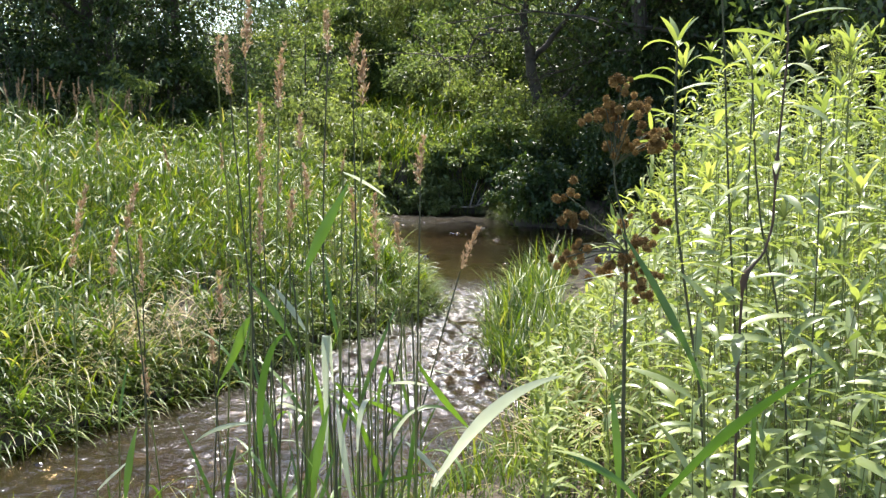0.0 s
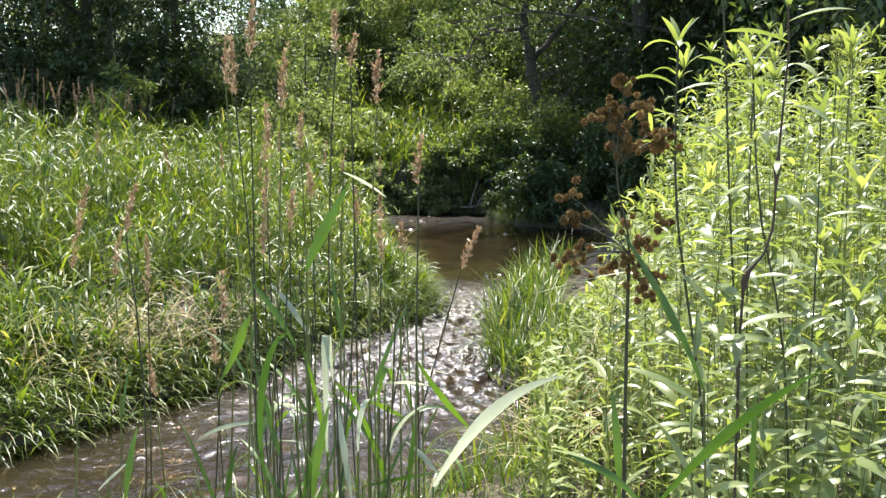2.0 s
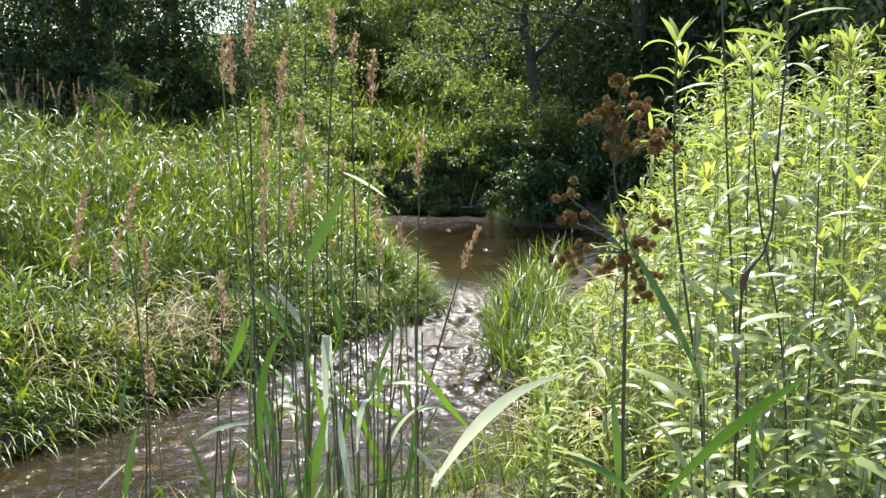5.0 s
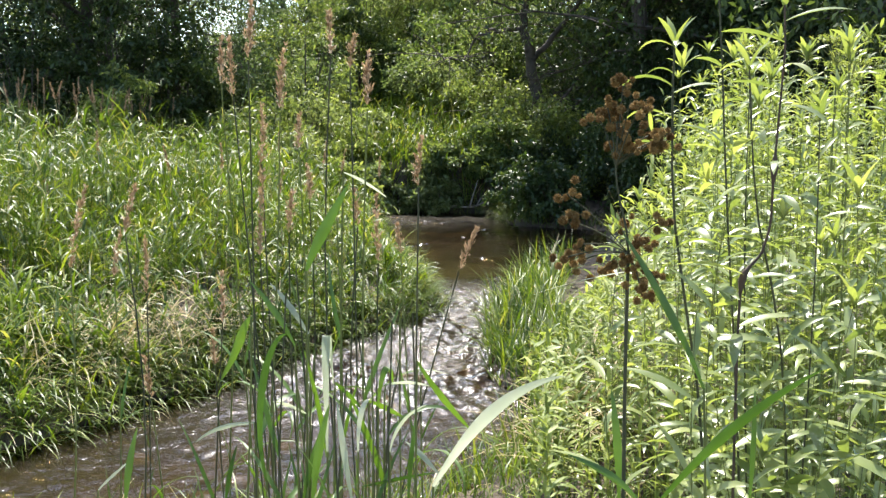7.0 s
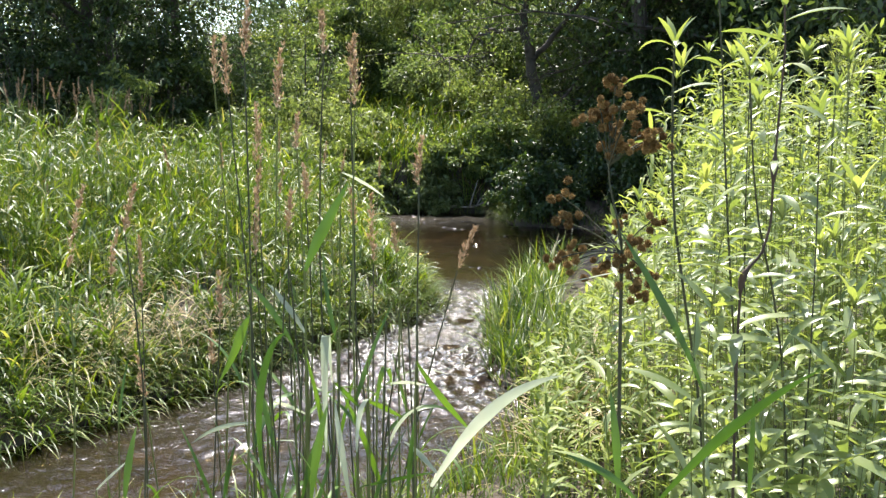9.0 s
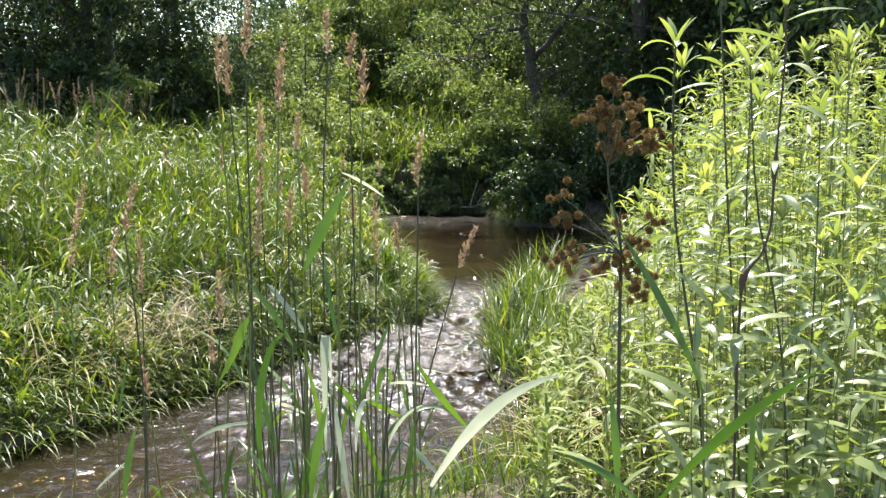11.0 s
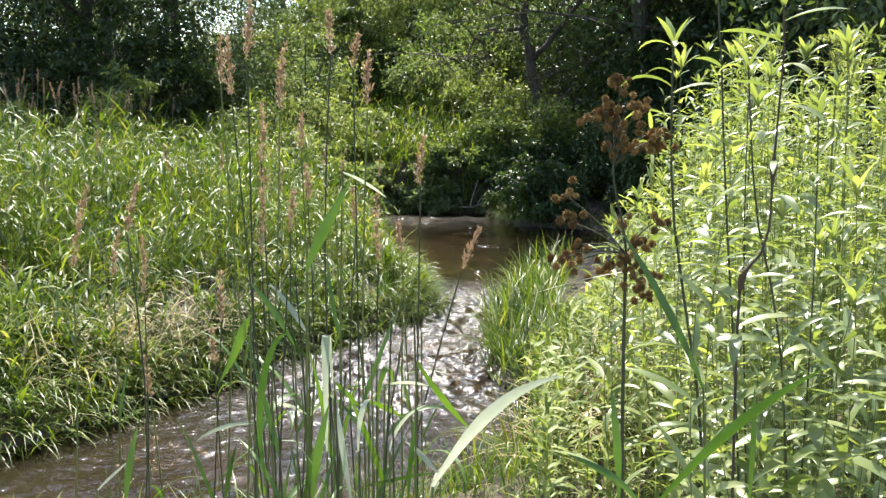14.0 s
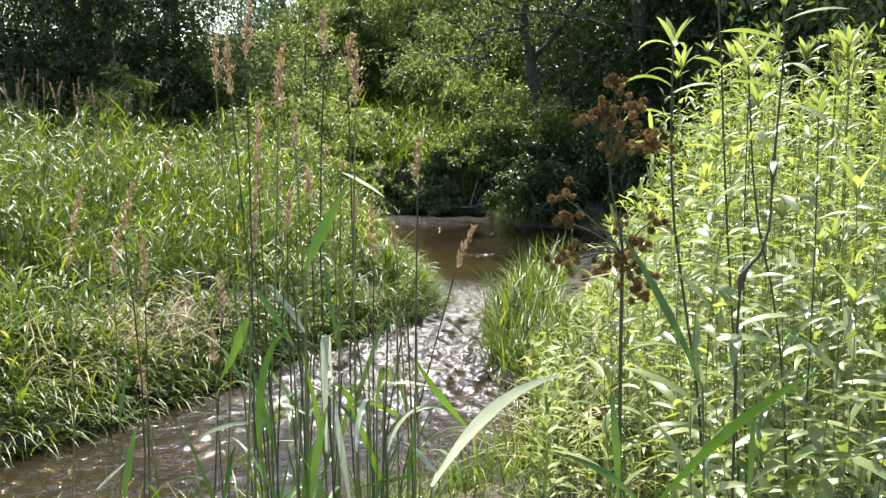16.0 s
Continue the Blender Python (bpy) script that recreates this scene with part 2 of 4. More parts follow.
def smooth(v):
    v = np.clip(v, 0, 1)
    return v * v * (3 - 2 * v)


def ground_z(x, y):
    x, y = np.asarray(x, dtype=float), np.asarray(y, dtype=float)
    d = from_water(x, y)
    bed = -0.05 - 0.16 * smooth(-d / 0.6) + 0.012 * waves(x, y, 14, 3)
    near = smooth((y - 2.6) / 1.2)
    rise = 0.03 + 0.09 * smooth(d / 0.3) + near * 0.055 * np.minimum(np.maximum(d, 0), 6)
    steep = smooth((y - 14.1) / 0.5) * smooth((x + 2.5) / 1.0) * smooth((2.4 - x) / 1.0) * 0.62 * smooth(d / 0.45)
    slope = 0.13 * np.clip(y - 15.0, 0, 4) * smooth((x + 3.2) / 1.0) * smooth((1.6 - x) / 1.0)
    hill = 0.1 * np.clip(y - 16, 0, 40) + 0.12 * np.clip(x - 3.0, 0, 30) * smooth((y - 3) / 6) + 0.03 * np.clip(-x - 8, 0, 40)
    lumps = (0.03 * waves(x, y, 2.2, 5) + 0.012 * waves(x, y, 9, 6)) * smooth(d / 0.5)
    return np.where(d < 0, bed, rise + steep + slope + hill + lumps)


def spread(lo, hi, step, far):
    mid = np.arange(lo, hi + step / 2, step)
    grow = step * np.cumsum(1.28 ** np.arange(1, 60))
    grow = grow[grow < far]
    return np.concatenate([lo - grow[::-1], mid, hi + grow])


def build_ground():
    xs, ys = spread(-6.5, 3.5, 0.07, 420), spread(1.0, 16.0, 0.07, 420)
    X, Y = np.meshgrid(xs, ys, indexing="xy")
    Z = ground_z(X, Y)
    w, h = len(xs), len(ys)
    i, j = np.meshgrid(np.arange(w - 1), np.arange(h - 1), indexing="xy")
    q = np.stack([j * w + i, j * w + i + 1, (j + 1) * w + i + 1, (j + 1) * w + i], -1)
    ob = new("ground", Build().add(np.stack([X, Y, Z], -1), q).mesh("ground", SOIL))
    tagged(ob, "dark damp soil of the meadow and stream banks", "ground", kind="structure")


def roughness_at(x, y):
    """Height of the water's standing waves along the stream."""
    riffle = smooth((x + 1.25) / 0.7) * smooth((8.3 - y) / 0.9) * smooth((y - 4.2) / 1.2)
    upper = smooth((y - 12.4) / 0.6)
    low = smooth((5.4 - y) / 0.8)
    return 0.003 + 0.046 * riffle + 0.006 * upper + 0.007 * low


def build_water():
    step = 0.024
    xs, ys = np.arange(-6, 2.5, step), np.arange(2.3, 16.4, step)
    X, Y = np.meshgrid(xs, ys, indexing="xy")
    D = from_water(X, Y)
    Z = roughness_at(X, Y) * (0.35 * waves(X, Y, 15, 21) + 0.42 * waves(X, Y, 38, 22) + 0.24 * waves(X, Y, 72, 23))
    w, h = len(xs), len(ys)
    i, j = np.meshgrid(np.arange(w - 1), np.arange(h - 1), indexing="xy")
    q = np.stack([j * w + i, j * w + i + 1, (j + 1) * w + i + 1, (j + 1) * w + i], -1)[D[:-1, :-1] < 0.12]
    used, back_to = np.unique(q, return_inverse=True)
    v = np.stack([X, Y, Z], -1).reshape(-1, 3)[used]
    ob = new("water", Build().add(v, back_to.reshape(-1, 4)).mesh("water", WATER))
    tagged(ob, "shallow brownish stream water rippling over stones", "stream", kind="structure")


build_ground()
build_water()


# ---- stones of the bed ----
def build_stones():
    g = np.random.default_rng(5)
    shapes = []
    for k in range(4):
        bm = bmesh.new()
        bmesh.ops.create_icosphere(bm, subdivisions=2, radius=1)
        for v in bm.verts:
            v.co *= 1 + 0.35 * noise.noise(v.co * 1.1 + Vector((k * 7.0, 0, 0)))
            v.co.z *= 0.55
        me = bpy.data.meshes.new("stream_stone")
        bm.to_mesh(me)
        bm.free()
        me.polygons.foreach_set("use_smooth", np.full(len(me.polygons), True))
        me.materials.append(BED)
        shapes.append(me)
    made = 0
    while made < 90:
        x, y = g.uniform(-2.4, 1.4), g.uniform(3.4, 9.0)
        if from_water(x, y) > -0.22:
            continue
        s = g.uniform(0.03, 0.09)
        ob = new("stream_stone", shapes[made % 4])
        ob.matrix_basis = pose(x, y, float(ground_z(x, y)) + s * 0.3, 0, 0, g.uniform(0, 360)) @ Matrix.Scale(s, 4)
        tagged(ob, "rounded brown stone lying on the stream bed", "stone", "stones of the stream bed")
        made += 1


build_stones()

# ---- ripples carried by the current ----
FLOW = np.array([(-7.5, 15.2), (-3.0, 14.6), (-0.5, 13.75), (0.15, 12.0), (0.45, 10.4), (0.32, 8.6), (0.14, 7.2), (-0.2, 6.2), (-0.65, 5.1), (-1.5, 4.0), (-3.2, 3.45), (-8.5, 3.5)])
HALF = np.array([0.5, 0.3, 0.3, 0.6, 0.75, 0.4, 0.22, 0.4, 0.6, 0.55, 0.4, 0.4])
ALONG = np.concatenate([[0], np.cumsum(np.hypot(*np.diff(FLOW, axis=0).T))])
ripples = []


def build_ripples():
    g = np.random.default_rng(31)
    shapes = []
    for k in range(5):
        w, h = 40, 30
        X, Y = np.meshgrid(np.linspace(-0.36, 0.36, w), np.linspace(-0.27, 0.27, h), indexing="xy")
        win = smooth(1.15 - np.hypot(X / 0.36, Y / 0.27))
        Z = win * (0.014 * waves(X, Y, 20, 50 + k) + 0.017 * waves(X, Y, 42, 60 + k) + 0.008 * waves(X, Y, 80, 70 + k)) - 0.014 * (1 - win)
        i, j = np.meshgrid(np.arange(w - 1), np.arange(h - 1), indexing="xy")
        q = np.stack([j * w + i, j * w + i + 1, (j + 1) * w + i + 1, (j + 1) * w + i], -1)[win[:-1, :-1] > 0.12]
        shapes.append(Build().add(np.stack([X, Y, Z], -1), q).mesh("ripple", WATER))
    for k in range(52):
        ob = new("ripple", shapes[k % 5])
        tagged(ob, "glinting patch of ripples drifting down the stream", "ripple", "ripples on the stream")
        ripples.append((ob, k * (ALONG[-1] + 5.0) / 52 - 6.0 + g.uniform(-0.2, 0.2), g.uniform(-1, 1), g.uniform(0, 360), g.uniform(0.28, 0.4)))


build_ripples()


# ---- meadow of the far bank ----
def meadow():
    g = np.random.default_rng(2)
    n = 30000
    y = 4.0 + 12.0 * g.random(n) ** 1.25
    x = -(0.6 * y + 1.2) + g.random(n) * (0.6 * y + 1.2 + 1.0)
    d = from_water(x, y)
    keep = (d > 0.02) & (x < 0.2 + 0.02 * y) & (y < 15.5) & (g.random(n) < 0.07 + 0.93 * smooth(waves(x, y, 5.0, 77) * 1.2 + 0.45)) & ((np.hypot(x + 1.6, y - 5.3) > 0.38) | (g.random(n) < 0.3))
    x, y, d = x[keep], y[keep], d[keep]
    tall = np.minimum(0.15 + 0.1 * smooth((y - 7) / 2) + (0.35 + 0.3 * smooth((y - 7.5) / 2.5)) * d, 1.04) * (0.5 + 0.7 * g.random(len(x)) ** 0.8) * (1 + 0.22 * waves(x, y, 2.2, 9) * smooth(d) + 0.12 * waves(x, y, 6.0, 10)) + 0.35 * (g.random(len(x)) > 0.985)
    z = ground_z(x, y)
    b = Build()
    root = np.stack([x, y, z], -1)
    lean_az, lean = g.random(len(x)) * 6.283, g.uniform(0.02, 0.28, len(x))
    strips(b, root, lean_az, lean * 0.4, lean, tall, 0.006, 3)
    for k in range(5):
        f = (k + 0.6 + g.random(len(x)) * 0.6) / 5.4
        at = root + np.stack([np.cos(lean_az) * lean * f ** 2 * tall * 0.7, np.sin(lean_az) * lean * f ** 2 * tall * 0.7, f * tall * 0.96], -1)
        strips(b, at, g.random(len(x)) * 6.283, g.uniform(0.25, 1.0, len(x)), 1.5 * g.random(len(x)) + 0.1, g.uniform(0.1, 0.27, len(x)), g.uniform(0.008, 0.02, len(x)), 4, False, g.uniform(-1, 1, len(x)), 0.1)
    ob = new("meadow_grass", b.mesh("meadow_grass", GRASS))
    tagged(ob, "dense tall sunlit green grass covering the stream bank", "grass", kind="stuff")
    # drooping fringe over the water's edge
    b = Build()
    n = 44000
    y = g.uniform(3.8, 15.4, n)
    x = g.uniform(-4, 2.4, n)
    d = from_water(x, y)
    keep = (d > np.where(y < 8, -0.12, -0.05)) & (d < 0.32) & ((x < 0.1) | (y > 11.5))
    x, y = x[keep], y[keep]
    strips(b, np.stack([x, y, ground_z(x, y)], -1), g.random(len(x)) * 6.283, g.uniform(0.1, 0.6, len(x)), g.uniform(0.6, 2.4, len(x)), g.uniform(0.18, 0.5, len(x)) * np.where(y > 7, 0.6, 1.0), g.uniform(0.005, 0.012, len(x)), 5)
    n = 26000
    y = g.uniform(3.8, 9.0, n)
    x = g.uniform(-4, 0.2, n)
    d = from_water(x, y)
    keep = (d > -0.1) & (d < 0.22) & (x < 0.1)
    x, y = x[keep], y[keep]
    strips(b, np.stack([x, y, ground_z(x, y) + 0.02], -1), g.normal(-0.9, 1.0, len(x)), g.uniform(0.5, 1.3, len(x)), g.uniform(0.2, 0.9, len(x)), g.uniform(0.1, 0.34, len(x)), g.uniform(0.005, 0.012, len(x)), 4)
    n = 60000
    y = g.uniform(3.8, 14.6, n)
    x = g.uniform(-4, 2.3, n)
    d = from_water(x, y)
    keep = (d > -0.08) & (d < 0.2) & ((x < 0.1) | (y > 12.5))
    x, y = x[keep], y[keep]
    d = from_water(x, y)
    out = np.arctan2(d - from_water(x, y + 0.02), d - from_water(x + 0.02, y))
    strips(b, np.stack([x, y, ground_z(x, y) + g.uniform(0.02, 0.16, len(x))], -1), out + g.normal(0, 0.6, len(x)), g.uniform(0.4, 1.2, len(x)), g.uniform(0.8, 1.8, len(x)), g.uniform(0.12, 0.34, len(x)), g.uniform(0.005, 0.012, len(x)), 4)
    tagged(new("edge_grass", b.mesh("edge_grass", GRASS)), "drooping grass hanging over the water's edge", "grass", kind="stuff")
    # tufts standing along the near side of the stream
    b = Build()
    n = 12000
    y = g.uniform(3.6, 8.2, n)
    x = g.uniform(0, 2.6, n)
    d = from_water(x, y)
    keep = (d > -0.03) & (d < 0.45)
    x, y = x[keep], y[keep]
    tuft = smooth((waves(x, y, 3.0, 14) + 0.6) / 1.0) * np.where(y < 5.1, 0.7, 1.0)
    strips(b, np.stack([x, y, ground_z(x, y)], -1), g.random(len(x)) * 6.283, g.uniform(0.0, 0.7, len(x)), g.uniform(0.2, 1.6, len(x)), g.uniform(0.12, 0.46, len(x)) * (0.35 + 0.75 * tuft), g.uniform(0.006, 0.015, len(x)), 5)
    tagged(new("bank_grass", b.mesh("bank_grass", GRASS)), "upright tufts of sedge along the water's edge", "grass", kind="stuff")
    b = Build()
    n = 5200
    x, y = g.uniform(-2.2, 1.3, n), g.uniform(1.9, 4.1, n)
    keep = from_water(x, y) > 0.02
    x, y = x[keep], y[keep]
    strips(b, np.stack([x, y, ground_z(x, y)], -1), g.random(len(x)) * 6.283, g.uniform(0.0, 0.5, len(x)), g.uniform(0.3, 1.7, len(x)), g.uniform(0.1, 0.32, len(x)), g.uniform(0.003, 0.009, len(x)), 4)
    n = 26000
    x, y = g.uniform(-14, 14, n), g.uniform(-12, 11, n)
    keep = (from_water(x, y) > 0.1) & ((y < 1.9) & (np.hypot(x, y) > 0.5) | (x > 0.62 * y) & (y >= 1.9))
    x, y = x[keep], y[keep]
    strips(b, np.stack([x, y, ground_z(x, y)], -1), g.random(len(x)) * 6.283, g.uniform(0.1, 0.7, len(x)), g.uniform(0.4, 1.7, len(x)), g.uniform(0.12, 0.35, len(x)), g.uniform(0.01, 0.022, len(x)), 3)
    tagged(new("near_grass", b.mesh("near_grass", GRASS)), "short grass on the trodden near bank", "grass", kind="stuff")
    # straw lying among the green
    b = Build()
    n = 430
    x = np.concatenate([g.normal(-1.62, 0.28, n), g.normal(0.62, 0.2, n), g.normal(-1.75, 0.35, n)])
    y = np.concatenate([g.normal(5.35, 0.3, n), g.normal(3.9, 0.4, n), g.normal(4.75, 0.25, n)])
    keep = from_water(x, y) > 0.05
    x, y = x[keep], y[keep]
    strips(b, np.stack([x, y, ground_z(x, y) + np.where(x < 0, g.uniform(0.02, 0.24, len(x)), g.uniform(0.02, 0.25, len(x)))], -1), g.random(len(x)) * 6.283, g.uniform(0.5, 1.6, len(x)), g.uniform(0.2, 1.2, len(x)), g.uniform(0.2, 0.45, len(x)), g.uniform(0.004, 0.009, len(x)), 4)
    tagged(new("dead_grass", b.mesh("dead_grass", STRAW)), "pale dead straw lodged among the green grass", "grass", kind="stuff")


meadow()


# ---- seed-bearing grass stalks ----
def panicle(g, length, thick, grain=1.0):
    """A nodding seed head: short side branches set with small pointed spikelets."""
    b = Build()
    n = int(34 + 260 * length)
    t = np.sort(g.random(n))
    a = g.random(n) * 6.283
    gap = 0.45 + 0.55 * np.sin(t * length * g.uniform(120, 170) + g.random() * 6) ** 2
    reach = thick * 1.25 * gap * (1.05 - t) ** 0.6 * g.uniform(0.35, 1.1, n)
    nod = g.normal() * 0.07 * length
    rise = g.uniform(0.9, 1.9, n)
    for f in (0.15, 0.35, 0.55, 0.75, 0.95):
        r = reach * f + g.normal(size=n) * 0.0009 * grain
        p = np.stack([r * np.cos(a) + nod * t ** 2, r * np.sin(a), t * length * 0.9 + reach * f * rise], -1)
        strips(b, p, a + g.normal(size=n) * 0.7, g.uniform(0.1, 0.9, n), g.uniform(-0.2, 0.5, n), g.uniform(0.005, 0.0105, n) * grain, g.uniform(0.0016, 0.0028, n) * grain, 2, True)
    return b.mesh("seed_head", PANICLE)


# ---- shrubs and trees ----
def shrub(x, y, wide, high, clumps, leaves, size, material, label, slim=0.42, r=None):
    g = r or np.random.default_rng(int(abs(x * 97 + y * 13)))
    z = float(ground_z(x, y))
    ob = thing("shrub", pose(x, y, z), label, "shrub")
    for k in range(max(5, clumps // 9)):
        b = Build()
        a, rad = g.random() * 6.283, wide * 0.8 * g.random() ** 0.5
        top = np.array([math.cos(a) * rad, math.sin(a) * rad, high * g.uniform(0.55, 0.95) * (1 - 0.4 * (rad / wide) ** 2)])
        t = np.linspace(0, 1, 6)[:, None]
        tube(b, np.array([math.cos(a) * 0.1 * wide, math.sin(a) * 0.1 * wide, -0.05]) * (1 - t) + top * t ** np.array([1.4, 1.4, 0.8]), 0.018 * (1 - 0.8 * t[:, 0]), 5)
        part("branch", b, BARK, ob)
    a, u = g.random(clumps) * 6.283, g.random(clumps)
    rad = wide * g.random(clumps) ** 0.45
    c = np.stack([np.cos(a) * rad, np.sin(a) * rad, high * (0.06 + 0.86 * u) * (1 - 0.45 * (rad / wide) ** 2)], -1)
    b = Build()
    keep = g.random(clumps) < 0.62
    leaf_cloud(b, c[keep], int(leaves * 1.6), min(0.28, wide * 0.32), size, slim, 0.25, g)
    part("crown", b, material, ob)
    return ob


def tree(x, y, high, girth, lean, limbs, clump_leaves, size, material, label, slim=0.42, low=0.15, reach=0.42, droop=0.3, bark=BARK, seed=0, clump_r=0.5):
    g = np.random.default_rng(seed + 1)
    z = float(ground_z(x, y))
    ob = thing("tree", pose(x, y, z), label, "tree")
    wood, t = Build(), np.linspace(0, 1, 12)
    wob = np.cumsum(g.normal(size=(12, 2)), 0) * 0.025 * high * 0.3
    trunk = np.stack([lean[0] * t ** 1.3 + wob[:, 0] * t, lean[1] * t ** 1.3 + wob[:, 1] * t, -0.1 + (high * 0.93) * t], -1)
    tube(wood, trunk, girth * (1 - 0.85 * t) + 0.01, 8)
    part("trunk", wood, bark, ob)
    tips = []
    for k in range(limbs):
        branches = Build()
        f = low + (0.97 - low) * (k + g.random()) / limbs
        o = np.array([np.interp(f, t, trunk[:, i]) for i in range(3)])
        a = k * 2.4 + g.uniform(-0.5, 0.5)
        ln = high * reach * (1.15 - 0.75 * f) * g.uniform(0.7, 1.15)
        up = g.uniform(0.05, 0.55)
        s = np.linspace(0, 1, 7)[:, None]
        end = np.array([math.cos(a) * ln, math.sin(a) * ln, ln * up])
        bow = g.normal(size=3) * 0.1 * ln
        limb = o + end * s + bow * np.sin(np.pi * s) - np.array([0, 0, droop * ln * 0.6]) * s ** 2
        tube(branches, limb, girth * 0.34 * (1 - f * 0.5) * (1 - 0.85 * s[:, 0]) + 0.006, 5)
        for m in range(4):
            q = 0.3 + 0.7 * (m + g.random()) / 4
            p0 = o + end * q + bow * math.sin(math.pi * q) - np.array([0, 0, droop * ln * 0.6]) * q ** 2
            dv = g.normal(size=3) * 0.28 * ln + end * 0.18
            dv[2] -= droop * 0.3 * ln
            tube(branches, p0 + dv * np.linspace(0, 1, 4)[:, None], np.linspace(0.012, 0.004, 4), 4)
            tips += [p0 + dv * e + g.normal(size=3) * 0.12 for e in (0.35, 0.75, 1.05)]
        part("limb", branches, bark, ob)
    b = Build()
    leaf_cloud(b, np.array(tips), clump_leaves, clump_r, size, slim, droop, g)
    part("crown", b, material, ob)
    return ob


def bezier(pts, n):
    t = np.linspace(0, 1, n)[:, None]
    p = [np.array(v, dtype=float) for v in pts]
    return (1 - t) ** 3 * p[0] + 3 * (1 - t) ** 2 * t * p[1] + 3 * (1 - t) * t ** 2 * p[2] + t ** 3 * p[3]


def willow():
    """The leaning willow over the far bank, with its crooked trunk and bare inner boughs."""
    g = np.random.default_rng(33)
    x, y = 1.85, 16.4
    z = float(ground_z(x, y))
    ob = thing("tree", pose(x, y, z), "leaning willow with a dark crooked trunk and thin twigs", "tree")
    lines = [("trunk", [(0, 0, -0.1), (-0.05, 0, 0.7), (-0.3, -0.05, 1.0), (-0.42, 0, 2.05)], 0.13, 0.085), ("limb", [(-0.42, 0, 2.0), (-0.55, 0, 2.4), (-0.45, -0.1, 2.8), (-0.2, -0.2, 4.2)], 0.08, 0.03),
             ("limb", [(-0.44, 0, 2.3), (-0.9, -0.2, 2.15), (-1.25, -0.3, 2.4), (-1.45, -0.4, 1.75)], 0.042, 0.016), ("limb", [(-1.42, -0.4, 1.8), (-1.5, -0.4, 1.72), (-1.65, -0.4, 1.72), (-1.8, -0.4, 1.75)], 0.016, 0.006),
             ("limb", [(-0.36, 0, 1.75), (0.1, -0.1, 2.2), (0.4, -0.2, 2.6), (0.75, -0.3, 3.2)], 0.055, 0.025), ("limb", [(-0.2, 0, 0.9), (-0.5, -0.3, 1.05), (-0.9, -0.5, 0.85), (-1.2, -0.6, 0.8)], 0.03, 0.006),
             ("limb", [(-0.5, 0, 2.5), (-0.9, -0.2, 2.7), (-1.4, -0.2, 2.75), (-1.9, -0.2, 3.1)], 0.025, 0.006), ("limb", [(0.1, -0.1, 1.0), (0.5, -0.3, 1.5), (0.8, -0.4, 2.1), (1.2, -0.5, 2.7)], 0.03, 0.008),
             ("limb", [(-0.1, -0.1, 0.6), (0.4, -0.3, 1.1), (0.9, -0.4, 1.3), (1.5, -0.5, 1.6)], 0.025, 0.006), ("limb", [(-0.4, -0.1, 1.4), (0.2, -0.3, 1.6), (0.6, -0.4, 1.6), (1.0, -0.5, 1.9)], 0.02, 0.005)]
    tips = []
    for name, pts, r0, r1 in lines:
        b = Build()
        c = bezier(pts, 12) + g.normal(size=(12, 3)) * 0.02
        tube(b, c, np.linspace(r0, r1, 12), 7)
        part(name, b, BARK, ob)
        for k in range(0 if name == "trunk" else 11):
            o = c[3 + int(g.integers(9))]
            end = o + np.array([g.normal() * 0.55, g.normal() * 0.4, g.uniform(-0.5, 0.6)])
            b = Build()
            tube(b, bezier([o, o + (end - o) * 0.3 + [0, 0, 0.12], o + (end - o) * 0.7 + [0, 0, 0.1], end], 6), np.linspace(0.011, 0.003, 6), 4)
            part("twig", b, BARK, ob)
            tips += [o + (end - o) * e for e in (0.5, 0.8, 1.0)]
    keep = [p for p in tips if g.random() < (0.45 if p[0] < -0.2 else 0.12)]
    b = Build()
    leaf_cloud(b, np.array(keep), 26, 0.3, 0.07, 0.24, 0.3, g)
    part("crown", b, WILLOW_LEAF, ob)


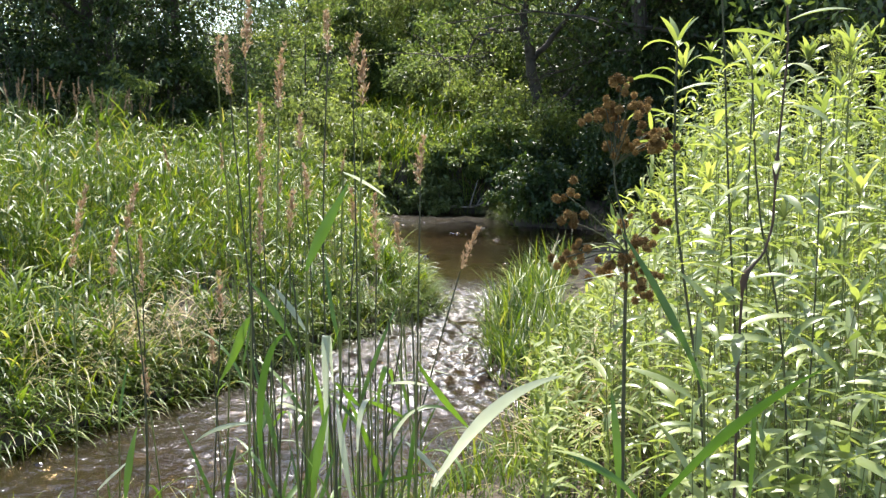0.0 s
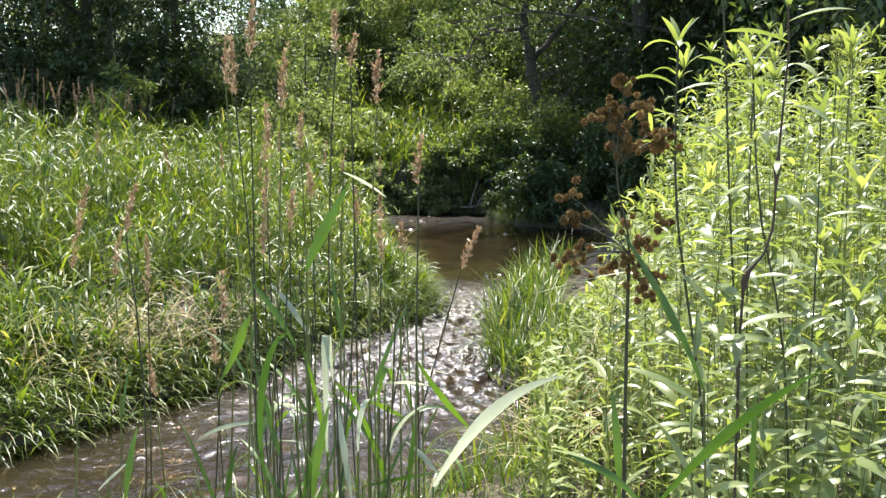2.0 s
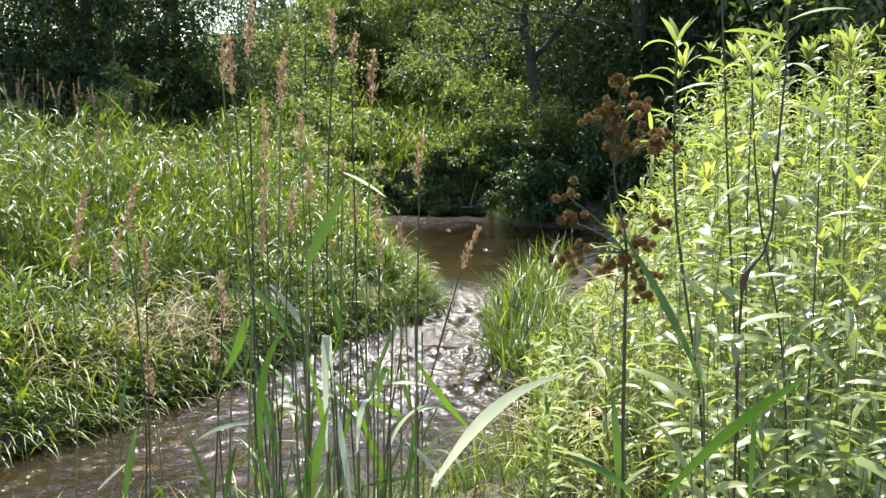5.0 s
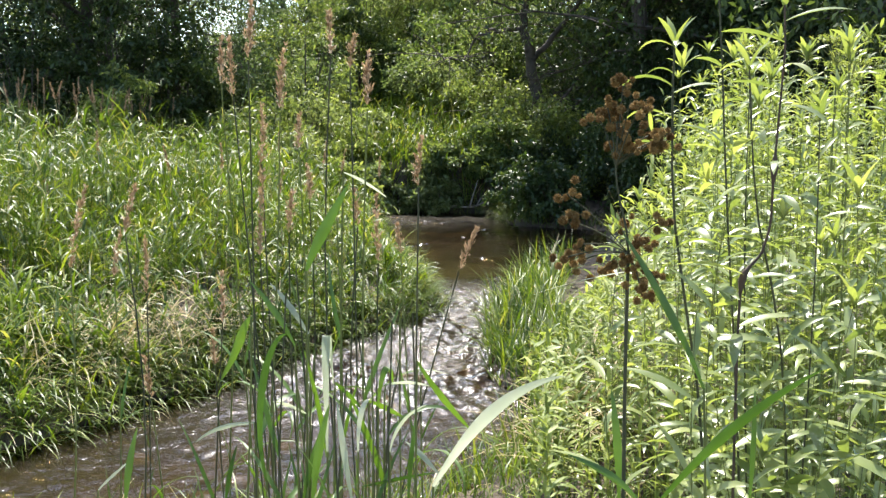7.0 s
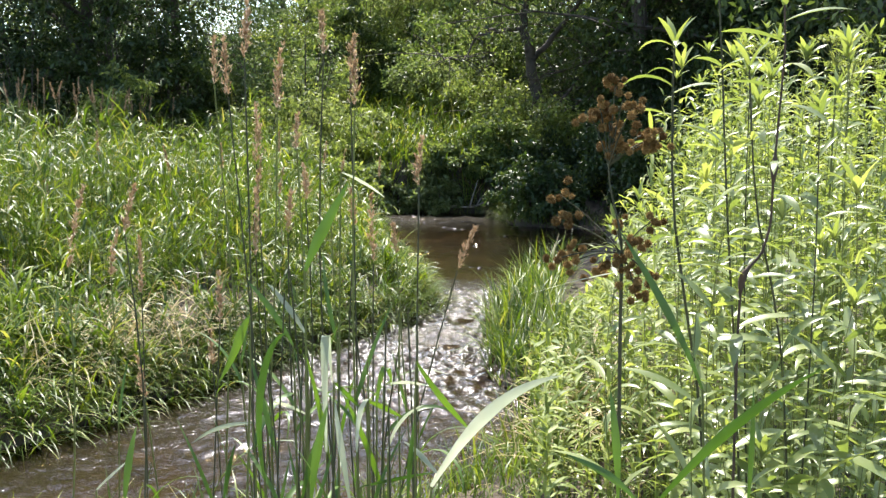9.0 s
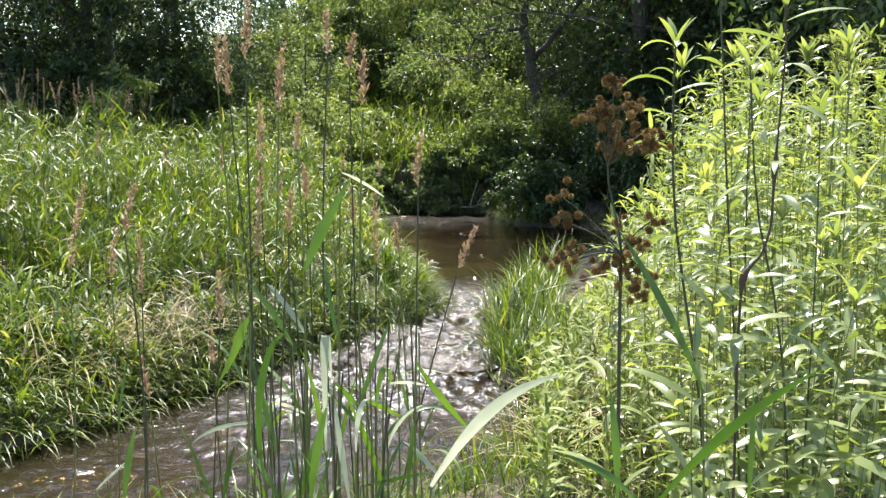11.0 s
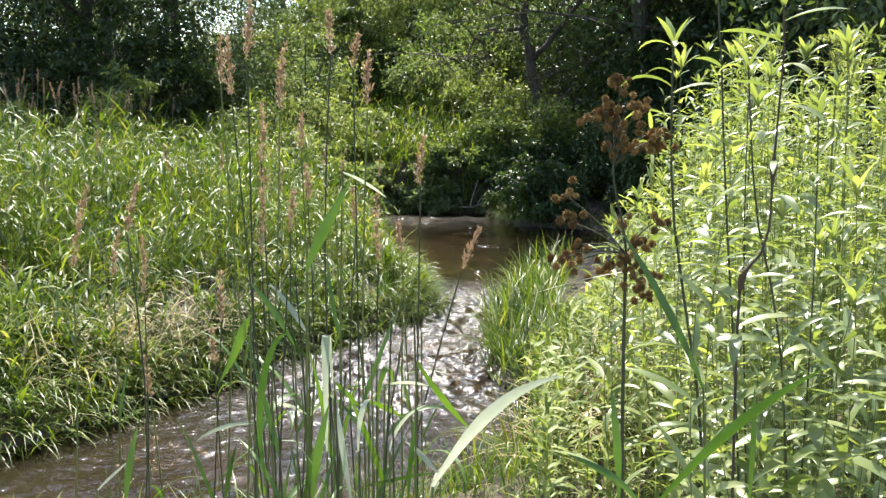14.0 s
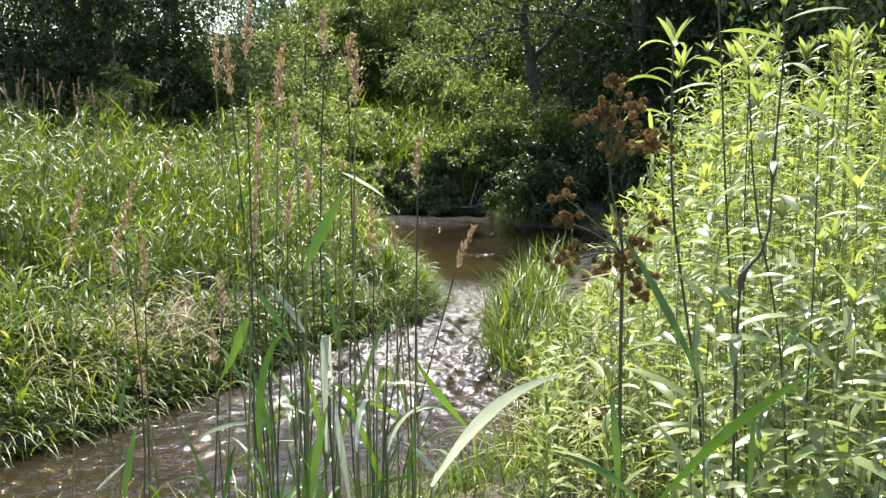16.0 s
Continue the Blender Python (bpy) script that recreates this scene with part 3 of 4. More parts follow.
def woods():
    # trees beyond the meadow, with their low boughs; shade darkens their leaf colour
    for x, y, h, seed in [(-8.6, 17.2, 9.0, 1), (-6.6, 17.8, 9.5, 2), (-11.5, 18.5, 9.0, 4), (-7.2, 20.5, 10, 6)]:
        tree(x, y, h, 0.13, (0.8, -0.9), 30, 60, 0.1, SHADED_LEAF, "dark leafy tree in shade behind the meadow", 0.45, 0.12, 0.36, 0.25, BARK, seed, 0.6)
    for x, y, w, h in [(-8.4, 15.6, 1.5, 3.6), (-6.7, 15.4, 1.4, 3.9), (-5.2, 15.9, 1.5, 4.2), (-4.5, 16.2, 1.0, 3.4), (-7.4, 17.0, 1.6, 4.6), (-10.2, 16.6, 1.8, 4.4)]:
        shrub(x, y, w, h, 170, 70, 0.085, SHADED_LEAF, "dark broad-leaved bush in shade behind the meadow", 0.48)
    shrub(-3.3, 17.0, 1.1, 3.4, 150, 70, 0.08, WILLOW_LEAF, "greyish green willow bush beside the dark trees", 0.36)
    shrub(-2.4, 16.6, 0.9, 2.9, 120, 70, 0.08, TREE_LEAF, "greyish green willow bush beside the dark trees", 0.36)
    shrub(-4.3, 12.9, 0.5, 2.3, 60, 50, 0.08, TREE_LEAF, "light green sapling before the dark trees", 0.4)
    shrub(-5.9, 13.2, 0.5, 1.7, 50, 50, 0.08, TREE_LEAF, "light green sapling before the dark trees", 0.4)
    # sunlit trees at the head of the stream
    for k, (x, y, h, seed) in enumerate([(-2.0, 27.5, 5.0, 21), (0.9, 26.5, 5.0, 22), (-4.2, 25.0, 6.5, 23), (-0.4, 31.5, 6.0, 25), (-8.6, 30.0, 8.0, 26)]):
        tree(x, y, h, 0.1, (0.2, -0.2), 34, 70, 0.1, TREE_LEAF if k % 2 else WILLOW_LEAF, "sunlit green tree upstream with light coming through its leaves", 0.34, 0.05, 0.36, 0.3, BARK, seed, 0.65)
    # the right-hand thicket gets its shade from the dark leaf colour
    for x, y, w, h, mat in [(-2.6, 20.5, 1.4, 3.2, TREE_LEAF), (-1.5, 20.0, 1.3, 3.0, TREE_LEAF), (0.0, 21.0, 1.6, 3.9, WILLOW_LEAF), (1.5, 20.5, 1.5, 3.6, WILLOW_LEAF), (-4.6, 23.0, 1.6, 2.9, TREE_LEAF), (3.0, 20.6, 1.5, 3.6, SHADED_LEAF), (-2.6, 26.0, 2.0, 4.6, TREE_LEAF), (1.0, 26.5, 2.0, 5.0, TREE_LEAF)]:
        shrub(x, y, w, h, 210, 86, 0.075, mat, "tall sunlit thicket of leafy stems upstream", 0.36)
    willow()
    ob = tree(-4.9, 17.6, 7.5, 0.1, (0.7, -1.6), 20, 50, 0.095, SHADED_LEAF, "shade-coloured tree with bare twigs hanging before the meadow", 0.4, 0.45, 0.4, 0.3, BARK, 9, 0.5)
    for pts, r in [([(0.3, -0.8, 4.2), (0.55, -1.2, 3.3), (0.72, -1.5, 2.7), (0.9, -1.7, 2.0)], 0.02), ([(0.3, -0.8, 4.2), (0.7, -1.4, 3.4), (0.95, -1.7, 2.9), (1.2, -1.8, 2.6)], 0.014), ([(0.3, -0.8, 4.2), (0.2, -1.2, 3.0), (0.0, -1.5, 2.4), (-0.4, -1.6, 2.1)], 0.012)]:
        b = Build()
        tube(b, bezier(pts, 9), np.linspace(r, 0.004, 9), 5)
        part("twig", b, BARK, ob)
    # tree above the view, added so that its high crown shades the pool
    tree(3.3, 15.2, 8.5, 0.15, (-1.3, -0.9), 34, 110, 0.1, SHADED_LEAF, "unseen tall tree added to shade the pool", 0.42, 0.5, 0.4, 0.15, BARK, 52, 0.6)
    # trees behind the herbs, their deep shade put into the leaf colour
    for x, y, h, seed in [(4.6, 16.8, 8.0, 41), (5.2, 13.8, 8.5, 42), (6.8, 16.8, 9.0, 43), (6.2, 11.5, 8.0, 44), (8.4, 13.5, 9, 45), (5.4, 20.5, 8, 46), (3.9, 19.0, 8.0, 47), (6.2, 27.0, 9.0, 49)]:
        tree(x, y, h, 0.15, (-0.7, -0.3), 32, 60, 0.1, SHADED_LEAF, "dark overhanging tree in deep shade beside the stream", 0.42, 0.1, 0.42, 0.3, BARK, seed, 0.6)
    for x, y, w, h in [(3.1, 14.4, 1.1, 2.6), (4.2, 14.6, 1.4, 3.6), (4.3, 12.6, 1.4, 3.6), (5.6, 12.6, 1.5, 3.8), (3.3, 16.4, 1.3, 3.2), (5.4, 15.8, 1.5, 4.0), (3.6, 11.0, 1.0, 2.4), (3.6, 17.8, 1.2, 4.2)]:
        shrub(x, y, w, h, 150, 66, 0.085, SHADED_LEAF, "dark shaded bush beside the stream", 0.45)
    # bushes along the far bank; leaf colours carry their sun and shade
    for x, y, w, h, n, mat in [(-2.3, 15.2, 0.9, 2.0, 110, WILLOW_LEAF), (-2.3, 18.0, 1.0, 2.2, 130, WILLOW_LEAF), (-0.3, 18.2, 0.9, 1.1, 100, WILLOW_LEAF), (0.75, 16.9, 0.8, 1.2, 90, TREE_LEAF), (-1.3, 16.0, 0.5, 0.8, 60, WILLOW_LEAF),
                               (1.3, 15.2, 0.8, 1.3, 110, TREE_LEAF), (0.85, 14.85, 0.5, 0.8, 60, TREE_LEAF), (2.1, 14.6, 0.9, 1.5, 110, TREE_LEAF), (2.7, 13.3, 0.8, 1.6, 100, SHADED_LEAF), (-2.7, 14.2, 0.7, 2.2, 110, TREE_LEAF), (-2.1, 14.3, 0.5, 1.7, 80, TREE_LEAF), (-3.3, 14.3, 0.6, 1.5, 80, TREE_LEAF), (-1.35, 14.75, 0.45, 0.6, 50, TREE_LEAF), (-0.05, 14.62, 0.35, 0.42, 40, TREE_LEAF), (0.55, 14.55, 0.35, 0.45, 40, TREE_LEAF), (-1.9, 14.9, 0.5, 0.8, 50, TREE_LEAF), (1.1, 14.2, 0.35, 0.6, 40, SHADED_LEAF), (1.2, 13.0, 0.35, 0.6, 50, SHADED_LEAF), (1.5, 12.65, 0.4, 0.8, 60, SHADED_LEAF), (0.98, 13.6, 0.3, 0.6, 40, SHADED_LEAF), (1.35, 13.3, 0.45, 0.9, 60, SHADED_LEAF), (2.8, 12.0, 0.6, 1.4, 80, SHADED_LEAF), (-3.3, 15.2, 0.9, 1.6, 90, TREE_LEAF),
                               (-2.7, 18.8, 1.2, 2.6, 130, TREE_LEAF), (0.2, 18.6, 1.3, 2.0, 130, TREE_LEAF), (0.1, 15.0, 0.4, 0.4, 40, TREE_LEAF), (-0.28, 14.3, 0.3, 0.5, 40, WILLOW_LEAF), (-0.02, 14.32, 0.3, 0.55, 40, WILLOW_LEAF), (-1.1, 14.4, 0.4, 0.8, 50, WILLOW_LEAF), (-0.7, 14.36, 0.25, 0.4, 30, WILLOW_LEAF), (1.0, 14.35, 0.35, 0.7, 40, SHADED_LEAF), (1.5, 14.3, 0.45, 1.0, 60, SHADED_LEAF), (0.45, 14.5, 0.25, 0.5, 25, SHADED_LEAF), (-1.3, 13.35, 0.35, 0.75, 60, TREE_LEAF), (-1.75, 13.5, 0.5, 1.15, 80, TREE_LEAF), (-1.08, 12.7, 0.25, 0.42, 40, TREE_LEAF), (-2.2, 13.3, 0.5, 1.3, 80, WILLOW_LEAF), (-0.2, 14.5, 0.3, 0.5, 40, WILLOW_LEAF), (0.2, 14.5, 0.3, 0.6, 40, WILLOW_LEAF)]:
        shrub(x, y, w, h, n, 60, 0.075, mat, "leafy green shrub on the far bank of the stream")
    # pale foliage in front of the tall thickets; dark-leaved bushes stand in for shaded gaps
    for x, y, w, h, mat in [(-1.65, 18.9, 0.55, 2.4, SHADED_LEAF), (-0.4, 19.3, 0.4, 2.0, SHADED_LEAF), (-0.9, 18.9, 0.6, 1.6, TREE_LEAF), (1.0, 18.8, 0.7, 2.3, SHADED_LEAF), (-3.6, 19.5, 0.9, 2.7, TREE_LEAF), (-0.3, 19.8, 0.7, 2.7, WILLOW_LEAF), (2.6, 18.6, 0.9, 3.2, SHADED_LEAF), (0.5, 20.0, 0.6, 3.2, WILLOW_LEAF), (-2.2, 21.8, 0.9, 4.0, TREE_LEAF)]:
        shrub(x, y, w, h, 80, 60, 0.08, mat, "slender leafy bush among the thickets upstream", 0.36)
    # rough growth on the ground under the trees
    g = np.random.default_rng(76)
    b = Build()
    n = 17000
    y = 14.3 + 17.7 * g.random(n) ** 1.6
    x = g.uniform(-0.75, 0.62, n) * y
    keep = from_water(x, y) > 0.1
    x, y = x[keep], y[keep]
    strips(b, np.stack([x, y, ground_z(x, y)], -1), g.random(len(x)) * 6.283, g.uniform(0, 0.5, len(x)), g.uniform(0.3, 1.6, len(x)), g.uniform(0.3, 0.8, len(x)), g.uniform(0.012, 0.03, len(x)), 4, True)
    n = 9000
    x, y = g.uniform(-2.6, 1.3, n), g.uniform(14.4, 19.5, n)
    keep = from_water(x, y) > 0.25
    x, y = x[keep], y[keep]
    strips(b, np.stack([x, y, ground_z(x, y)], -1), g.random(len(x)) * 6.283, g.uniform(0, 0.6, len(x)), g.uniform(0.3, 1.5, len(x)), g.uniform(0.18, 0.42, len(x)), g.uniform(0.012, 0.026, len(x)), 4, True)
    tagged(new("undergrowth", b.mesh("undergrowth", GRASS)), "rough green undergrowth below the trees", "plants", kind="stuff")
    # wood closing the distance, with one gap of sky
    b = Build()
    c = []
    for k in range(1500):
        ahead = k < 900
        a = g.uniform(-0.65, 0.65) if ahead else g.uniform(0.65, 5.63)
        r = g.uniform(34, 48)
        c.append((r * math.sin(a), r * math.cos(a) + 2, 1.5 + g.uniform(0, 9.5 if ahead else 12)))
    c = np.array([p for p in c if not (abs(math.degrees(math.atan2(p[0], p[1])) + 10.4) < 5.5 and p[2] > 4.2)])
    leaf_cloud(b, c, 120, 2.0, 0.24, 0.5, 0.3, g)
    tagged(new("distant_wood", b.mesh("distant_wood", TREE_LEAF)), "distant green wood closing the view all round", "trees", kind="stuff")
    # dead branch washed against the far bank
    b = Build()
    t = np.linspace(0, 1, 9)
    ob = thing("dead_branch", pose(0.3, 14.15, 0.02), "bleached dead branch lying at the foot of the far bank", "branch")
    tube(b, np.stack([-0.35 + 0.9 * t, 0.05 * np.sin(6 * t), 0.03 + 0.16 * t + 0.03 * np.sin(9 * t)], -1), 0.022 * (1 - 0.7 * t), 6)
    part("bough", b, DEADWOOD, ob)
    b = Build()
    tube(b, np.stack([0.1 + 0.12 * t, 0 * t, 0.09 + 0.4 * t], -1), 0.012 * (1 - 0.7 * t), 5)
    part("twig", b, DEADWOOD, ob)
    b = Build()
    tube(b, np.stack([0.2 + 0.4 * t, 0.03 * t, 0.1 + 0.32 * t ** 0.6], -1), 0.01 * (1 - 0.7 * t), 5)
    part("twig", b, DEADWOOD, ob)


woods()

# ---- reeds in front: root x, root y, length, lean in degrees, seed head length ----
REEDS = [
    (-0.285, 1.50, 1.471, 1.2, 0.10),
    (-0.272, 1.45, 1.530, -0.9, 0.08),
    (-0.304, 1.60, 1.487, -2.0, 0.09),
    (-0.363, 1.80, 1.506, -2.2, 0.08),
    (-0.319, 1.70, 1.380, -0.3, 0.10),
    (-0.320, 1.60, 1.262, 0.4, 0.14),
    (-0.099, 1.45, 1.457, -0.8, 0.08),
    (-0.181, 1.60, 1.536, -0.3, 0.07),
    (-0.169, 1.75, 1.511, 0.1, 0.06),
    (-0.304, 1.70, 1.369, 2.1, 0.06),
    (-0.044, 1.60, 1.328, 0.2, 0.08),
    (-0.177, 1.70, 1.187, 10.7, 0.08),
    (-0.746, 1.70, 1.237, 3.7, 0.15),
    (-0.563, 1.60, 1.248, 1.2, 0.08),
    (-0.632, 1.90, 1.115, 1.3, 0.11),
    (-0.740, 2.00, 1.119, 1.9, 0.10),
    (-0.474, 1.70, 1.083, 3.9, 0.09),
    (-0.483, 1.90, 0.928, 0.8, 0.07),
    (-0.599, 1.90, 0.874, -0.5, 0.09),
    (-0.156, 1.80, 1.226, -0.5, 0.07),
    (-0.139, 1.70, 1.217, 1.0, 0.12),
    (-0.075, 1.90, 1.149, -0.6, 0.06),
    (-0.265, 1.60, 1.238, 0.2, 0.07),
    (-0.317, 1.90, 1.269, 2.1, 0.07),
    (-0.377, 1.50, 1.056, 2.1, 0.00),
    (-0.316, 1.60, 0.974, -1.3, 0.00),
    (-0.241, 1.40, 1.112, 0.3, 0.00),
    (-0.207, 1.80, 1.183, 0.0, 0.00),
    (-0.253, 1.50, 1.129, 0.7, 0.00),
    (-0.250, 1.60, 1.034, 1.0, 0.00),
    (-0.216, 1.50, 0.999, 0.5, 0.00),
    (-0.164, 1.50, 1.019, 1.5, 0.00),
    (-0.162, 1.40, 1.072, 4.4, 0.00),
    (-0.068, 1.50, 1.055, 0.0, 0.00),
    (-0.022, 1.45, 1.071, -1.4, 0.00),
    (-0.090, 1.60, 0.994, 1.1, 0.00),
    (-0.021, 1.70, 0.981, -1.2, 0.00),
    (-0.252, 1.35, 1.021, 0.1, 0.00),
    (-0.198, 1.50, 1.018, 0.4, 0.00),
    (-0.138, 1.35, 1.021, 1.8, 0.00),
    (-0.171, 1.30, 1.018, 1.8, 0.00),
    (-0.112, 1.25, 1.000, -2.1, 0.00),
    (-0.234, 1.30, 0.993, 1.8, 0.00),
    (-0.060, 1.30, 0.968, -0.9, 0.00),
]
swayers = []


def leaf_shapes(material, name, specs):
    made = []
    for length, width, tilt, bend, lance, fold in specs:
        b = Build()
        strips(b, np.zeros((1, 3)), 0.0, tilt, bend, length, width, 8, lance, 0.4, fold)
        made.append(b.mesh(name, material))
    return made


def build_reeds():
    g = np.random.default_rng(8)
    shapes = leaf_shapes(REED_LEAF, "leaf", [(0.26, 0.012, 0.2, 0.5, False, 0.12), (0.28, 0.013, 0.3, 1.4, False, 0.12), (0.24, 0.012, 0.2, 0.2, False, 0.12), (0.26, 0.015, 0.3, 2.4, False, 0.12), (0.2, 0.01, 0.12, 0.4, False, 0.12)])
    for k, (x, y, ln, lean, head) in enumerate(REEDS):
        ripe = head > 0
        home = (x, y, 0.12, lean)
        ob = thing("reed_grass", pose(x, y, 0.12, 0, lean, 0), "tall reed grass stalk with a pinkish-tan seed head" if ripe else "green leafy reed grass shoot standing by the stream", "reed", "reeds on the near bank")
        b, t = Build(), np.linspace(0, 1, 10)
        bow, kink = g.normal() * 0.014, g.normal() * 0.008
        pts = np.stack([bow * np.sin(np.pi * t) + kink * np.sin(2 * np.pi * t), 0.012 * g.normal() * np.sin(np.pi * t), t * (ln - head * 0.9)], -1)
        tube(b, pts, 0.0017 * (1 - 0.5 * t) + 0.0005, 6)
        part("stem", b, DARK_STEM if k % 3 else GREEN_STEM, ob)
        for m in range(2 if ripe else 3):
            f = g.uniform(0.4, 0.72) if ripe else 0.45 + 0.45 * (m + g.random() * 0.6) / 3
            p = [np.interp(f, t, pts[:, i]) for i in range(3)]
            part("leaf", shapes[int(g.integers(5))], None, ob, "", pose(*p, g.uniform(-22, 22), 0, g.uniform(0, 360)) @ Matrix.Scale(g.uniform(0.35, 0.85), 4))
        if ripe:
            part("seed_head", panicle(g, head * 1.15, 0.0105, 1.0), None, ob, "tan feathery seed head", pose(*pts[-1], g.uniform(-5, 5), g.uniform(-6, 6), 0))
        swayers.append((ob, home, 1.0 / ln, y, 0, 1.0 if k == 6 else g.uniform(0.2, 0.6), 0.0 if k == 6 else g.uniform(-0.4, 0.4)))


build_reeds()


def spikelet_ball(k):
    """A bristly round cluster: every face of a ball drawn out into a short scale."""
    g = np.random.default_rng(140 + k)
    bm = bmesh.new()
    bmesh.ops.create_icosphere(bm, subdivisions=2, radius=1.0)
    bmesh.ops.poke(bm, faces=bm.faces[:], offset=0.0)
    for i, v in enumerate(bm.verts):
        v.co *= (0.72 if i < 42 else g.uniform(1.1, 1.5))
    me = bpy.data.meshes.new("spikelet")
    bm.to_mesh(me)
    bm.free()
    me.materials.append(SPIKELET)
    return me


def build_bulrush():
    """Two tiers of brown spikelet balls on rays from two stems of one plant."""
    g = np.random.default_rng(14)
    root = np.array([0.262, 1.25, 0.13])
    ob = thing("bulrush", pose(*root), "bulrush with drooping brown spikelet clusters on thin rays", "bulrush")
    balls = [spikelet_ball(k) for k in range(4)]
    # each tier: hub, then the ray ends, as offsets from the root
    tiers = [((-0.02, 0.0, 1.185), [(-0.107, 1.262), (-0.101, 1.228), (-0.085, 1.196), (-0.108, 1.18), (-0.087, 1.17), (-0.03, 1.215), (-0.008, 1.2), (-0.02, 1.16), (0.008, 1.229), (0.016, 1.146), (0.0, 1.123), (-0.01, 1.14), (-0.055, 1.155), (-0.035, 1.175)]),
             ((-0.038, 0.01, 1.3), [(-0.036, 1.405), (-0.028, 1.385), (-0.054, 1.376), (-0.066, 1.362), (-0.04, 1.36), (-0.03, 1.345), (-0.022, 1.38), (-0.026, 1.322), (-0.045, 1.325), (0.0, 1.34), (0.014, 1.336), (0.026, 1.335), (-0.012, 1.325)])]
    for hub, ends in tiers:
        hub = np.array(hub)
        b, t = Build(), np.linspace(0, 1, 12)
        foot = np.zeros(3) if hub[2] < 1.2 else np.array(tiers[0][0])
        rise = (hub[2] - foot[2]) * 0.35
        path = bezier([foot, foot + [0, 0, rise], hub - [0, 0, rise], hub], 12)
        tube(b, path, (0.0036 if hub[2] < 1.2 else 0.0016) * (1 - 0.35 * t), 8)
        part("stem", b, DARK_STEM, ob)
        for ex, ez in ends:
            end = np.array([ex + 0.005, hub[1] + g.normal() * 0.015, ez])
            b, s = Build(), np.linspace(0, 1, 6)[:, None]
            tube(b, hub + (end - hub) * s + np.array([0, 0, 0.006]) * np.sin(np.pi * s), 0.0009, 5)
            ray = part("ray", b, DARK_STEM, ob, "thin brownish ray")
            for c in range(int(g.integers(5, 8))):
                o = end + g.normal(size=3) * np.array([0.0095, 0.008, 0.0075])
                part("spikelet", balls[c % 4], None, ray, "bristly brown spikelet ball", pose(*o, g.uniform(0, 360), g.uniform(0, 360), 0) @ Matrix.Scale(g.uniform(0.0038, 0.0062), 4))
    b = Build()
    strips(b, np.array([[-0.02, 0, 1.18]]), 2.9, 0.15, 0.35, 0.1, 0.004, 8, False, 0.3, 0.1)
    part("bract", b, STRAW, ob, "dry upright bract")
    b = Build()
    strips(b, np.array([[-0.02, 0, 1.16]]), 3.1, 1.75, 0.15, 0.13, 0.008, 10, False, 0.3, 0.12)
    part("bract", b, PALE_SHEEN_LEAF, ob, "long pale bract leaf")
    swayers.append((ob, (*root, 0), 1 / 1.36, 1.25, 1, 1.0, 0.0))


build_bulrush()


# ---- leafy herbs on the near bank ----
# root x, root y, height, lean, leaf length
HERBS = [(0.7, 2.0, 1.46, -2.0, 0.12), (1.2, 2.4, 1.45, 1.5, 0.12), (0.68, 1.75, 1.36, 0.0, 0.11), (0.72, 1.95, 1.45, -2.0, 0.1), (0.78, 1.8, 1.5, -1.0, 0.11), (0.86, 2.0, 1.5, -1.0, 0.12), (1.0, 2.2, 1.58, 0.5, 0.12), (0.78, 2.4, 1.5, -2.0, 0.11), (0.95, 1.75, 1.4, 1.0, 0.12), (1.1, 1.9, 1.55, 1.5, 0.13)]


def herb(x, y, high, lean, leaf, shapes, g, stem_mat, label, tip=True, pitch=0.05, bow=0.1):
    z = float(ground_z(x, y))
    ob = thing("wildflower", pose(x, y, z, 0, lean, g.uniform(0, 360)), label, "wildflower", "leafy herbs on the near bank")
    b, t = Build(), np.linspace(0, 1, 14)
    pts = np.stack([g.normal() * bow * np.sin(2.8 * t) * t, g.normal() * bow * np.sin(2.8 * t) * t, high * t], -1)
    tube(b, pts, (0.0028 if stem_mat == DARK_STEM else 0.0015) * (1 - 0.6 * t), 7)
    part("stem", b, stem_mat, ob)
    count = int((high - 0.25) / pitch)
    for k in range(count):
        f = (0.22 + (high - 0.25) * (k + 0.5 * g.random()) / count) / high
        p = [np.interp(f, t, pts[:, i]) for i in range(3)]
        s = leaf / 0.12 * (1.1 - 0.5 * max(0, f - 0.55) / 0.45) * g.uniform(0.6, 1.15)
        part("leaf", shapes[int(g.integers(4))], None, ob, "", pose(*p, g.uniform(-30, 30), g.uniform(-25, 15), k * 137.5 + g.uniform(-20, 20)) @ Matrix.Scale(s, 4))
    if tip:
        for k in range(7):
            part("leaf", shapes[4 + k % 2], None, ob, "", pose(*pts[-1], 0, 0, k * 52 + g.uniform(-10, 10)) @ Matrix.Scale(g.uniform(0.55, 0.85), 4))
    return ob


def herb_top(u, y):
    """How high the herbs reach, by their bearing from the bank's end and their distance."""
    return 1.5 + np.interp(u, [0.1, 0.13, 0.16, 0.185, 0.215, 0.245, 0.3, 0.5], [-0.23, -0.22, -0.185, -0.13, -0.06, 0.045, 0.085, 0.1]) * y


